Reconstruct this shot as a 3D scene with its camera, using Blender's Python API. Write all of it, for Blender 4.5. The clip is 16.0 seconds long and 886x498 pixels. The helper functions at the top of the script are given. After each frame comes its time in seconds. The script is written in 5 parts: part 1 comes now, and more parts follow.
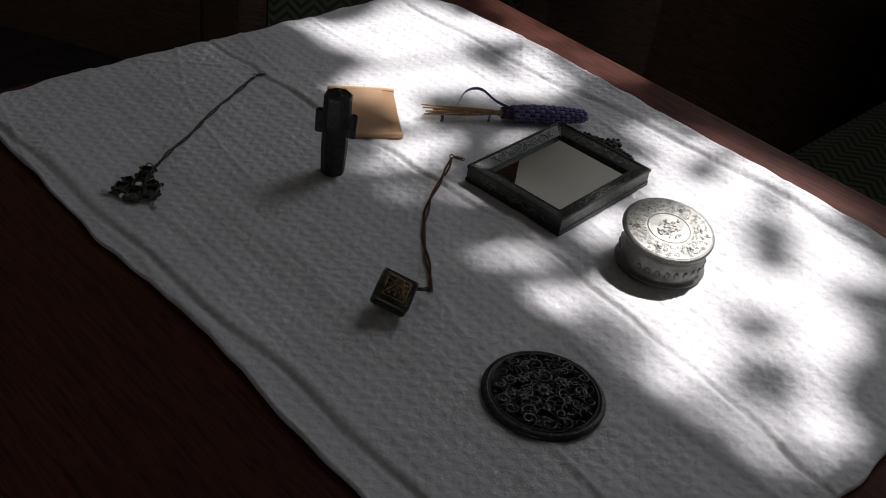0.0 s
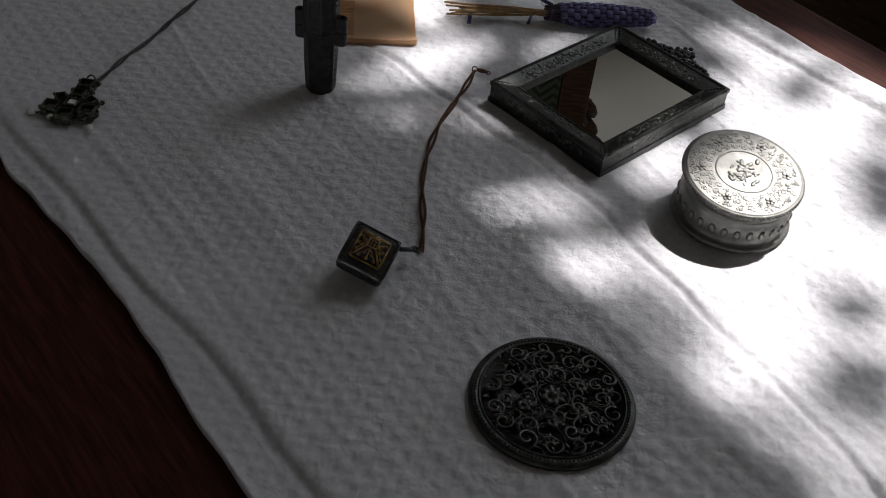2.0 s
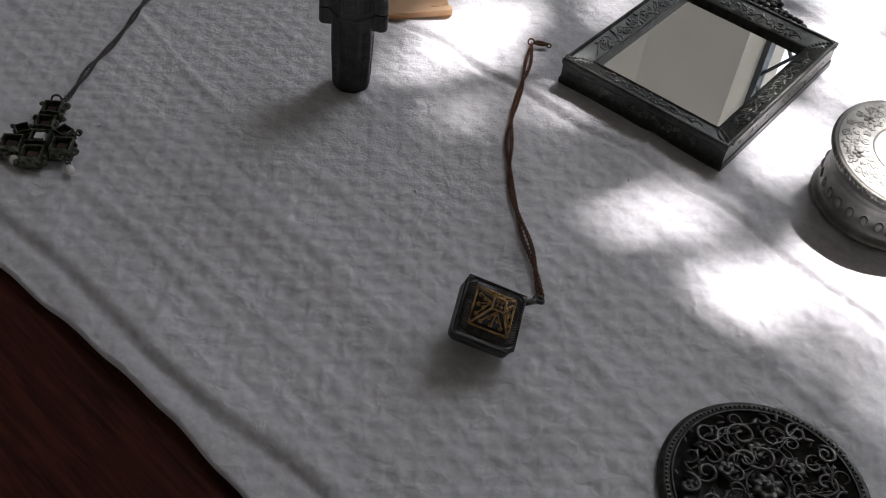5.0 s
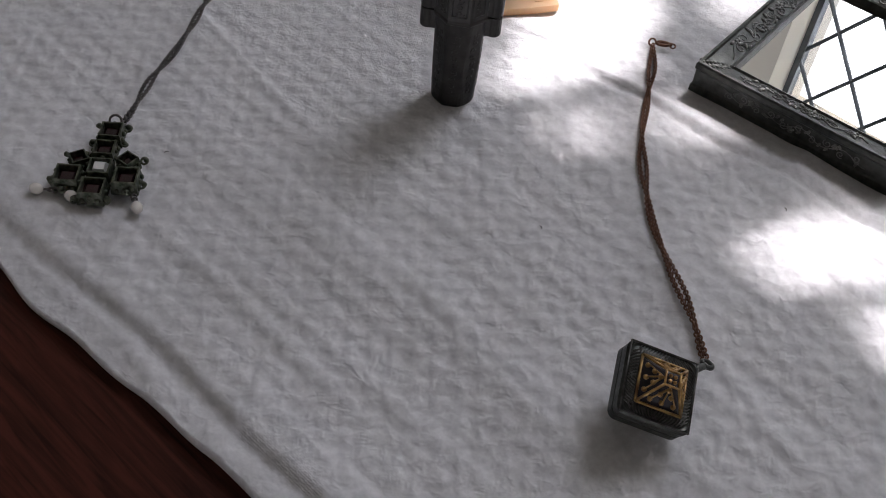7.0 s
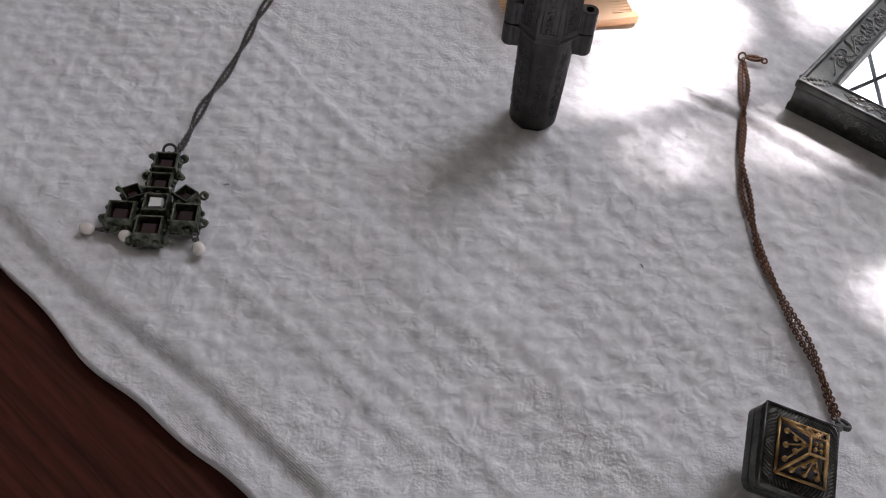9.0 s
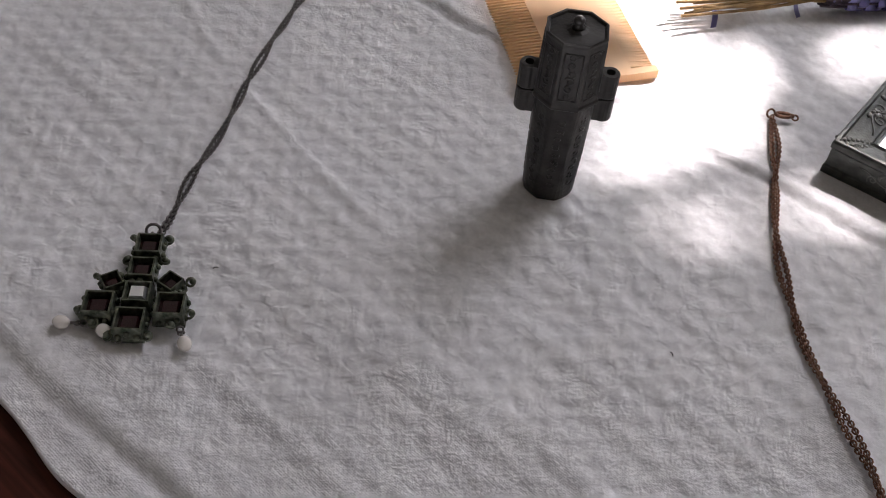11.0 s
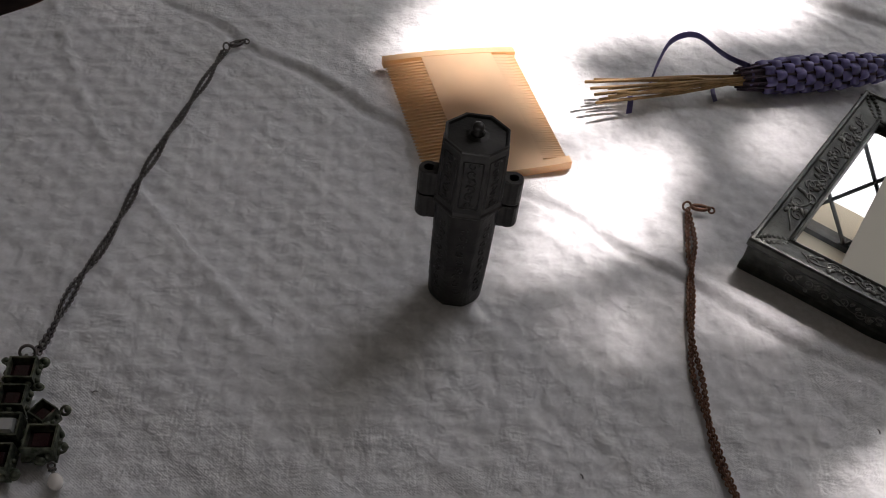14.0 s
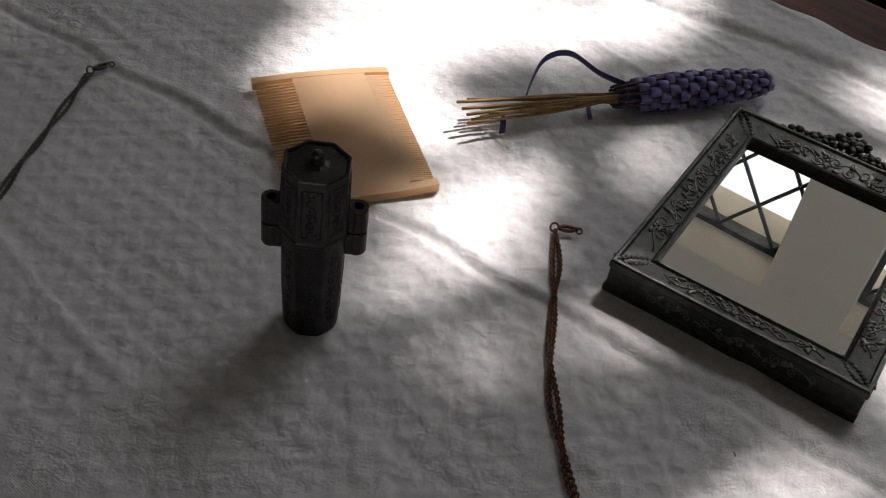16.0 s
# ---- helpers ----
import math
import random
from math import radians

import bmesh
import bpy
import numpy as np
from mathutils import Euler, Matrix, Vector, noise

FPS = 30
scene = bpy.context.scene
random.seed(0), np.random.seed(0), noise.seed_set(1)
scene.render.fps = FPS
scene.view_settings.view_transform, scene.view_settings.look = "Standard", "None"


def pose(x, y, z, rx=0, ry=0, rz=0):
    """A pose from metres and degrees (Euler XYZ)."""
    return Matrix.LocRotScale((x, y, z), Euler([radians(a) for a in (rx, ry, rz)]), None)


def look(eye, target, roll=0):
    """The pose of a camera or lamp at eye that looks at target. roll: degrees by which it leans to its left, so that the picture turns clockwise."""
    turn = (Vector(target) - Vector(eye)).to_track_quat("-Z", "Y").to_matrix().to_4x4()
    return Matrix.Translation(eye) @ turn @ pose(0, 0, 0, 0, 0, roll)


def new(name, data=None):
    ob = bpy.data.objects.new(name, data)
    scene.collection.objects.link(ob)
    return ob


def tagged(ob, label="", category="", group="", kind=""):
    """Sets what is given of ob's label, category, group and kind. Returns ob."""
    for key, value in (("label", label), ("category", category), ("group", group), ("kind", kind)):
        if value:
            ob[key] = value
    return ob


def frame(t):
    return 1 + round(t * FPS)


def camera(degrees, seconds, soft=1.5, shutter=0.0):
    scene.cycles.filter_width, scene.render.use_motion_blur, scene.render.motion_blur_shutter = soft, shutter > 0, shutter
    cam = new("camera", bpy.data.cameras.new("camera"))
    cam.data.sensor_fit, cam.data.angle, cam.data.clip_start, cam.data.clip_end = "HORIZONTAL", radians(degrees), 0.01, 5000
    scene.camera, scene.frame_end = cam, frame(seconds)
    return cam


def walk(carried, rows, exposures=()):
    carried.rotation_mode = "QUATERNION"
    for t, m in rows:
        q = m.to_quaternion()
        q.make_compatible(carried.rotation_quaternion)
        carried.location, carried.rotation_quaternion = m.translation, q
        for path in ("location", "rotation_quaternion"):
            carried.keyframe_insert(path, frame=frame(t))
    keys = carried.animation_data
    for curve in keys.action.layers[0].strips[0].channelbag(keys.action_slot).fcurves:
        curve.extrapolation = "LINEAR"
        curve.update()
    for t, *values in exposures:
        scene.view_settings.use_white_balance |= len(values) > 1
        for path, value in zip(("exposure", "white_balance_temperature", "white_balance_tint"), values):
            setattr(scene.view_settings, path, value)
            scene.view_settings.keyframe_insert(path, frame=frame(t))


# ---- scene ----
cam = camera(45, 16.0, soft=1.0)
# seconds, eye, target, roll
PATH = [
    (0, (-0.001, -0.01, 0.517), (0.05, 1.614, -0.649), 9.1),
    (0.5, (0.027, 0.062, 0.487), (0.025, 1.647, -0.732), 8.5),
    (1, (0.052, 0.113, 0.472), (0.009, 1.645, -0.813), 8.3),
    (1.5, (0.07, 0.147, 0.463), (-0.02, 1.64, -0.865), 8.1),
    (2, (0.066, 0.174, 0.438), (-0.051, 1.651, -0.905), 6.5),
    (2.5, (0.032, 0.211, 0.424), (-0.031, 1.681, -0.931), 6.3),
    (3, (0.01, 0.235, 0.416), (0.002, 1.694, -0.953), 7.1),
    (3.5, (-0.015, 0.254, 0.404), (0.022, 1.7, -0.978), 7.6),
    (6, (-0.085, 0.359, 0.354), (0.046, 1.718, -1.107), 7.3),
    (6.5, (-0.101, 0.381, 0.342), (0.02, 1.732, -1.128), 7.4),
    (7, (-0.115, 0.395, 0.334), (0.002, 1.745, -1.138), 7.1),
    (7.5, (-0.129, 0.408, 0.327), (-0.008, 1.751, -1.151), 7.0),
    (8, (-0.137, 0.422, 0.321), (-0.011, 1.76, -1.16), 7.1),
    (8.5, (-0.145, 0.431, 0.315), (-0.02, 1.771, -1.164), 7.2),
    (9, (-0.151, 0.438, 0.312), (-0.026, 1.779, -1.166), 7.0),
    (9.5, (-0.153, 0.448, 0.308), (-0.033, 1.797, -1.164), 6.9),
    (12, (-0.153, 0.501, 0.3), (-0.028, 1.885, -1.138), 5.8),
    (12.5, (-0.149, 0.508, 0.305), (-0.013, 1.904, -1.121), 6.1),
    (13, (-0.144, 0.512, 0.306), (0.014, 1.918, -1.107), 6.5),
    (13.5, (-0.139, 0.515, 0.306), (0.044, 1.929, -1.097), 7.1),
    (14, (-0.134, 0.516, 0.306), (0.078, 1.931, -1.091), 7.8),
    (14.5, (-0.123, 0.518, 0.307), (0.112, 1.931, -1.089), 8.2),
    (15, (-0.115, 0.521, 0.307), (0.149, 1.94, -1.076), 8.7),
    (15.5, (-0.105, 0.523, 0.307), (0.173, 1.943, -1.074), 8.8),
    (16, (-0.096, 0.524, 0.31), (0.203, 1.942, -1.068), 9.1),
]
walk(cam, [(t, look(eye, target, roll)) for t, eye, target, roll in PATH],
     exposures=[(0.0, 0.22, 6200, 14), (1.5, 0.3, 6200, 14), (3.5, 0.78, 6150, 15), (6.0, 1.6, 6200, 17), (7.0, 1.85, 6200, 18), (9.5, 2.34, 6300, 20), (12.5, 1.8, 6500, 19), (13.5, 1.4, 6500, 18), (14.5, 1.0, 6500, 16), (16.0, 0.65, 6550, 15)])

# ---- world, sun, exposure ----
SUN_EL, SUN_AZ = radians(56), radians(39)
to_sun = Vector((math.sin(SUN_AZ) * math.cos(SUN_EL), math.cos(SUN_AZ) * math.cos(SUN_EL), math.sin(SUN_EL)))
world = bpy.data.worlds.new("sky")
scene.world = world
world.use_nodes = True
wt = world.node_tree
sky = wt.nodes.new("ShaderNodeTexSky")
sky.sky_type, sky.sun_disc, sky.sun_elevation, sky.sun_rotation = "NISHITA", False, SUN_EL, SUN_AZ
wt.nodes["Background"].inputs["Strength"].default_value = 0.10
wt.links.new(sky.outputs[0], wt.nodes["Background"].inputs[0])
sun_data = bpy.data.lights.new("sun", "SUN")
sun_data.energy, sun_data.angle, sun_data.color = 5.0, radians(0.5), (1.0, 0.95, 0.88)
sun = new("sun", sun_data)
sun.matrix_world = look(to_sun * 6, (0, 0, 0))

# ---- materials ----
def material(name, base, rough=0.6, metal=0.0, vary=0.0, scale=40.0, bump=0.0, bump_scale=200.0, dark=None, spec=0.5, detail=4.0):
    """Principled surface with a slow tone variation and a fine relief, both in metres."""
    m = bpy.data.materials.new(name)
    m.use_nodes = True
    nt = m.node_tree
    b = nt.nodes["Principled BSDF"]
    b.inputs["Base Color"].default_value = (*base, 1)
    b.inputs["Roughness"].default_value, b.inputs["Metallic"].default_value = rough, metal
    b.inputs["Specular IOR Level"].default_value = spec
    tc = nt.nodes.new("ShaderNodeTexCoord")
    if vary or dark:
        n = nt.nodes.new("ShaderNodeTexNoise")
        n.inputs["Scale"].default_value, n.inputs["Detail"].default_value = scale, detail
        nt.links.new(tc.outputs["Object"], n.inputs["Vector"])
        ramp = nt.nodes.new("ShaderNodeValToRGB")
        lo = dark or tuple(c * (1 - vary) for c in base)
        hi = tuple(min(1, c * (1 + vary * 0.5)) for c in base)
        ramp.color_ramp.elements[0].color, ramp.color_ramp.elements[1].color = (*lo, 1), (*hi, 1)
        ramp.color_ramp.elements[0].position, ramp.color_ramp.elements[1].position = 0.32, 0.68
        nt.links.new(n.outputs[0], ramp.inputs[0])
        nt.links.new(ramp.outputs[0], b.inputs["Base Color"])
        r = nt.nodes.new("ShaderNodeMapRange")
        r.inputs["To Min"].default_value, r.inputs["To Max"].default_value = min(1, rough * 1.25), rough * 0.8
        nt.links.new(n.outputs[0], r.inputs["Value"])
        nt.links.new(r.outputs[0], b.inputs["Roughness"])
    if bump:
        n2 = nt.nodes.new("ShaderNodeTexNoise")
        n2.inputs["Scale"].default_value, n2.inputs["Detail"].default_value = bump_scale, 6
        nt.links.new(tc.outputs["Object"], n2.inputs["Vector"])
        bp = nt.nodes.new("ShaderNodeBump")
        bp.inputs["Strength"].default_value, bp.inputs["Distance"].default_value = bump, 0.0006
        nt.links.new(n2.outputs[0], bp.inputs["Height"])
        nt.links.new(bp.outputs[0], b.inputs["Normal"])
    return m


def cloth_material():
    """White cotton: fine weave, soft waffle dimples about a centimetre apart and pale stains."""
    m = material("white_cotton", (0.78, 0.78, 0.81), 0.52, vary=0.05, scale=9, spec=0.5)
    nt = m.node_tree
    b = nt.nodes["Principled BSDF"]
    b.inputs["Sheen Weight"].default_value = 0.15
    tc = nt.nodes.new("ShaderNodeTexCoord")
    rot = nt.nodes.new("ShaderNodeMapping")
    nt.links.new(tc.outputs["Object"], rot.inputs[0])
    def wave(direction, scale, distort):
        w = nt.nodes.new("ShaderNodeTexWave")
        w.bands_direction = direction
        w.inputs["Scale"].default_value, w.inputs["Distortion"].default_value = scale, distort
        w.inputs["Detail"].default_value, w.inputs["Detail Scale"].default_value = 2, 1.5
        nt.links.new(rot.outputs[0], w.inputs["Vector"])
        return w.outputs["Fac"]
    def mth(op, a, c):
        n = nt.nodes.new("ShaderNodeMath")
        n.operation = op
        for i, v in enumerate((a, c)):
            if isinstance(v, (int, float)):
                n.inputs[i].default_value = v
            else:
                nt.links.new(v, n.inputs[i])
        return n.outputs[0]
    slub = nt.nodes.new("ShaderNodeTexNoise")
    slub.inputs["Scale"].default_value, slub.inputs["Detail"].default_value, slub.inputs["Roughness"].default_value = 330, 5, 0.65
    nt.links.new(tc.outputs["Object"], slub.inputs["Vector"])
    tone = nt.nodes.new("ShaderNodeMapRange")
    tone.inputs["From Min"].default_value, tone.inputs["From Max"].default_value = 0.3, 0.7
    tone.inputs["To Min"].default_value, tone.inputs["To Max"].default_value = 0.84, 1.06
    nt.links.new(slub.outputs[0], tone.inputs["Value"])
    stain = b.inputs["Base Color"].links[0].from_socket
    mul = nt.nodes.new("ShaderNodeVectorMath")
    mul.operation = "SCALE"
    nt.links.new(stain, mul.inputs[0])
    nt.links.new(tone.outputs[0], mul.inputs["Scale"])
    nt.links.new(mul.outputs[0], b.inputs["Base Color"])
    dimple = mth("MULTIPLY", wave("X", 27, 1.2), wave("Y", 27, 1.2))
    weave = mth("ADD", wave("X", 420, 0.6), wave("Y", 420, 0.6))
    blot = nt.nodes.new("ShaderNodeTexNoise")
    blot.inputs["Scale"].default_value, blot.inputs["Detail"].default_value = 260, 5
    nt.links.new(tc.outputs["Object"], blot.inputs["Vector"])
    fuzz = nt.nodes.new("ShaderNodeTexNoise")
    fuzz.inputs["Scale"].default_value, fuzz.inputs["Detail"].default_value = 900, 4
    nt.links.new(tc.outputs["Object"], fuzz.inputs["Vector"])
    crumple = nt.nodes.new("ShaderNodeTexNoise")
    crumple.noise_type = "RIDGED_MULTIFRACTAL"
    crumple.inputs["Scale"].default_value, crumple.inputs["Detail"].default_value = 38, 6
    nt.links.new(tc.outputs["Object"], crumple.inputs["Vector"])
    height = mth("ADD", mth("ADD", mth("MULTIPLY", dimple, 0.85), mth("MULTIPLY", crumple.outputs[0], 0.42)), mth("ADD", mth("MULTIPLY", weave, 0.06), mth("ADD", mth("MULTIPLY", blot.outputs[0], 1.1), mth("MULTIPLY", fuzz.outputs[0], 0.55))))
    bp = nt.nodes.new("ShaderNodeBump")
    bp.inputs["Strength"].default_value, bp.inputs["Distance"].default_value = 0.8, 0.0014
    nt.links.new(height, bp.inputs["Height"])
    nt.links.new(bp.outputs[0], b.inputs["Normal"])
    return m


def wood_material(name, base, dark, rough=0.3, scale=14):
    """Polished wood with a stretched grain."""
    m = material(name, base, rough, vary=0.3, scale=6, spec=0.08)
    nt = m.node_tree
    b = nt.nodes["Principled BSDF"]
    tc = nt.nodes.new("ShaderNodeTexCoord")
    mp = nt.nodes.new("ShaderNodeMapping")
    mp.inputs["Scale"].default_value = (2, 26, 26)
    n = nt.nodes.new("ShaderNodeTexNoise")
    n.inputs["Scale"].default_value, n.inputs["Detail"].default_value, n.inputs["Distortion"].default_value = scale, 8, 0.6
    ramp = nt.nodes.new("ShaderNodeValToRGB")
    ramp.color_ramp.elements[0].color, ramp.color_ramp.elements[1].color = (*dark, 1), (*base, 1)
    ramp.color_ramp.elements[0].position, ramp.color_ramp.elements[1].position = 0.3, 0.62
    nt.links.new(tc.outputs["Object"], mp.inputs[0])
    nt.links.new(mp.outputs[0], n.inputs["Vector"])
    nt.links.new(n.outputs[0], ramp.inputs[0])
    nt.links.new(ramp.outputs[0], b.inputs["Base Color"])
    return m


def tweed_material():
    """Green-grey wool in a herringbone weave about a centimetre wide."""
    m = material("tweed", (0.10, 0.11, 0.07), 0.95, spec=0.1)
    nt = m.node_tree
    b = nt.nodes["Principled BSDF"]
    tc = nt.nodes.new("ShaderNodeTexCoord")
    sep = nt.nodes.new("ShaderNodeSeparateXYZ")
    nt.links.new(tc.outputs["Object"], sep.inputs[0])
    def mth(op, a, c=0.0):
        n = nt.nodes.new("ShaderNodeMath")
        n.operation = op
        for i, v in enumerate((a, c)):
            if isinstance(v, (int, float)):
                n.inputs[i].default_value = v
            else:
                nt.links.new(v, n.inputs[i])
        return n.outputs[0]
    zig = mth("PINGPONG", mth("MULTIPLY", sep.outputs[0], 1.0), 0.02)
    run = mth("ADD", mth("MULTIPLY", zig, 1.0), mth("ADD", sep.outputs[2], sep.outputs[1]))
    line = mth("SINE", mth("MULTIPLY", run, 2 * math.pi / 0.016))
    ramp = nt.nodes.new("ShaderNodeValToRGB")
    ramp.color_ramp.elements[0].color, ramp.color_ramp.elements[1].color = (0.014, 0.017, 0.011, 1), (0.046, 0.050, 0.031, 1)
    nt.links.new(mth("ADD", mth("MULTIPLY", line, 0.5), 0.5), ramp.inputs[0])
    nt.links.new(ramp.outputs[0], b.inputs["Base Color"])
    return m


def horn_material():
    """Pale honey-coloured horn: light passes through it."""
    m = material("horn", (0.66, 0.53, 0.36), 0.3, vary=0.22, scale=30, spec=0.5)
    nt = m.node_tree
    b = nt.nodes["Principled BSDF"]
    tr = nt.nodes.new("ShaderNodeBsdfTranslucent")
    tr.inputs["Color"].default_value = (0.92, 0.64, 0.37, 1)
    mix = nt.nodes.new("ShaderNodeMixShader")
    mix.inputs[0].default_value = 0.52
    out = nt.nodes["Material Output"]
    nt.links.new(b.outputs[0], mix.inputs[1])
    nt.links.new(tr.outputs[0], mix.inputs[2])
    nt.links.new(mix.outputs[0], out.inputs[0])
    return m


def glass_material():
    m = bpy.data.materials.new("window_glass")
    m.use_nodes = True
    b = m.node_tree.nodes["Principled BSDF"]
    b.inputs["Transmission Weight"].default_value, b.inputs["Roughness"].default_value, b.inputs["IOR"].default_value = 1.0, 0.0, 1.02
    return m


COTTON = cloth_material()
MAHOGANY = wood_material("mahogany", (0.082, 0.025, 0.017), (0.030, 0.011, 0.008), 0.5)
DARKWOOD = wood_material("dark_oak", (0.045, 0.025, 0.015), (0.015, 0.009, 0.006), 0.5)
PLASTER = material("cream_plaster", (0.84, 0.80, 0.71), 0.9, vary=0.08, scale=3, bump=0.3, bump_scale=60)
# unseen walls and ceiling: plaster darkened to cut bounced light on the cloth
LOW_BOUNCE = material("low_bounce_plaster", (0.22, 0.20, 0.165), 0.9, vary=0.12, scale=3, bump=0.3, bump_scale=60)
CARPET = material("dark_carpet", (0.035, 0.02, 0.018), 0.95, vary=0.4, scale=30, bump=0.6, bump_scale=300)
TWEED = tweed_material()
LEAD = material("lead", (0.12, 0.13, 0.14), 0.5, 0.7, vary=0.3, scale=40)
PAINT = material("window_paint", (0.62, 0.60, 0.54), 0.5, vary=0.08, scale=8)
GLASS = glass_material()
LEAF = material("leaf", (0.07, 0.11, 0.03), 0.5, vary=0.5, scale=3)
BARK = material("bark", (0.12, 0.09, 0.06), 0.9, vary=0.4, scale=12)
GRAVEL = material("pale_gravel", (0.38, 0.35, 0.30), 0.9, vary=0.3, scale=1.5, bump=0.5, bump_scale=40)
PEWTER = material("dark_pewter", (0.085, 0.088, 0.081), 0.36, 0.9, dark=(0.046, 0.048, 0.044), scale=260, bump=0.25, bump_scale=900)
BLACKMETAL = material("blackened_bronze", (0.042, 0.039, 0.036), 0.42, 0.6, dark=(0.015, 0.014, 0.013), scale=120, bump=0.3, bump_scale=700)
SILVER = material("silver", (0.25, 0.25, 0.23), 0.5, 0.85, dark=(0.16, 0.16, 0.147), scale=120, bump=0.2, bump_scale=800)
WORN = material("worn_pewter", (0.21, 0.21, 0.195), 0.36, 0.9, dark=(0.10, 0.10, 0.095), scale=220, bump=0.2, bump_scale=900)
TRACERY = material("filigree_pewter", (0.15, 0.15, 0.142), 0.36, 0.9, dark=(0.06, 0.05, 0.047), scale=220, bump=0.2, bump_scale=900)
GILT = material("worn_gilt", (0.55, 0.36, 0.14), 0.35, 0.9, dark=(0.20, 0.11, 0.05), scale=300)
COPPER = material("brassy_chain", (0.27, 0.15, 0.10), 0.35, 0.9, dark=(0.12, 0.06, 0.04), scale=500)
STEEL = material("grey_chain", (0.20, 0.185, 0.18), 0.35, 0.9, dark=(0.10, 0.09, 0.09), scale=500)
MIRROR = material("mirror_glass", (0.88, 0.89, 0.86), 0.004, 1.0)
HORN = horn_material()
RIBBON = material("lavender_ribbon", (0.15, 0.135, 0.34), 0.38, vary=0.2, scale=120, spec=0.6)
STALK = material("dried_stalk", (0.36, 0.22, 0.09), 0.6, vary=0.35, scale=200)
LAVENDER = material("dried_lavender", (0.08, 0.055, 0.08), 0.9, vary=0.5, scale=300)
GEM = material("dark_garnet", (0.022, 0.004, 0.006), 0.12, 0.0, spec=0.4)
CRYSTAL = material("pale_crystal", (0.75, 0.76, 0.78), 0.05, 0.6, spec=0.9)
VERDIGRIS = material("tarnished_brass", (0.17, 0.18, 0.14), 0.4, 0.8, dark=(0.035, 0.045, 0.03), scale=400, bump=0.3, bump_scale=900)
PEARL = material("pearl", (0.78, 0.74, 0.70), 0.18, 0.0, vary=0.05, scale=200, spec=0.8)
LINT = material("dark_lint", (0.05, 0.045, 0.05), 0.9)


# ---- mesh helpers ----
def part(name, bm, mat, parent=None, label="", smooth=False, at=None):
    """Links a bmesh as one mesh object, under a thing when parent is given."""
    me = bpy.data.meshes.new(name)
    bm.to_mesh(me)
    bm.free()
    me.materials.append(mat)
    if smooth:
        me.shade_smooth()
    ob = new(name, me)
    if parent:
        ob.parent = parent
    if at is not None:
        ob.matrix_basis = at
    return tagged(ob, label)


def share(name, source, parent, at):
    """Another object on the mesh of source."""
    ob = new(name, source.data)
    ob.parent, ob.matrix_basis = parent, at
    return ob


def thing(name, at, label, category, group="", kind=""):
    ob = new(name)
    ob.empty_display_size = 0.01
    ob.matrix_basis = at
    return tagged(ob, label, category, group, kind)


def box(bm, sx, sy, sz, at=Matrix(), bevel=0.0):
    r = bmesh.ops.create_cube(bm, size=1, matrix=at @ Matrix.Diagonal((sx, sy, sz, 1)))
    if bevel:
        edges = {e for v in r["verts"] for e in v.link_edges}
        bmesh.ops.bevel(bm, geom=list(edges), offset=bevel, segments=2, affect="EDGES", profile=0.7)
    return bm


def ball(bm, r, at=Matrix(), seg=10):
    bmesh.ops.create_uvsphere(bm, u_segments=seg, v_segments=max(5, seg // 2 + 1), radius=r, matrix=at)
    return bm


def lathe(bm, profile, seg=48, at=Matrix(), phase=0.0, close=False):
    """Turns (radius, height) pairs round z."""
    rings = []
    for r, z in profile:
        rings.append([bm.verts.new(at @ Vector((r * math.cos(phase + 2 * math.pi * k / seg), r * math.sin(phase + 2 * math.pi * k / seg), z))) for k in range(seg)])
    for a, b in zip(rings, rings[1:]):
        for k in range(seg):
            bm.faces.new((a[k], a[(k + 1) % seg], b[(k + 1) % seg], b[k]))
    if close:
        bm.faces.new(rings[0][::-1])
        bm.faces.new(rings[-1])
    return bm


def tube(bm, pts, r, seg=6, closed=False, taper=None, flat=1.0):
    """A round wire along points."""
    pts = [Vector(p) for p in pts]
    n = len(pts)
    rings = []
    up = Vector((0, 0, 1))
    for i, p in enumerate(pts):
        a = pts[(i - 1) % n] if closed or i else p
        b = pts[(i + 1) % n] if closed or i < n - 1 else p
        d = (b - a).normalized()
        s = d.cross(up)
        s = s.normalized() if s.length > 1e-4 else d.orthogonal().normalized()
        w = s.cross(d)
        rr = r * (taper(i / (n - 1)) if taper else 1)
        rings.append([bm.verts.new(p + s * rr * math.cos(2 * math.pi * k / seg) + w * rr * flat * math.sin(2 * math.pi * k / seg)) for k in range(seg)])
    for i in range(n if closed else n - 1):
        a, b = rings[i], rings[(i + 1) % n]
        for k in range(seg):
            bm.faces.new((a[k], a[(k + 1) % seg], b[(k + 1) % seg], b[k]))
    if not closed:
        bm.faces.new(rings[0][::-1])
        bm.faces.new(rings[-1])
    return bm


def ring(bm, R, r, at=Matrix(), n=20, seg=6):
    pts = [at @ Vector((R * math.cos(2 * math.pi * k / n), R * math.sin(2 * math.pi * k / n), 0)) for k in range(n)]
    return tube(bm, pts, r, seg, closed=True)


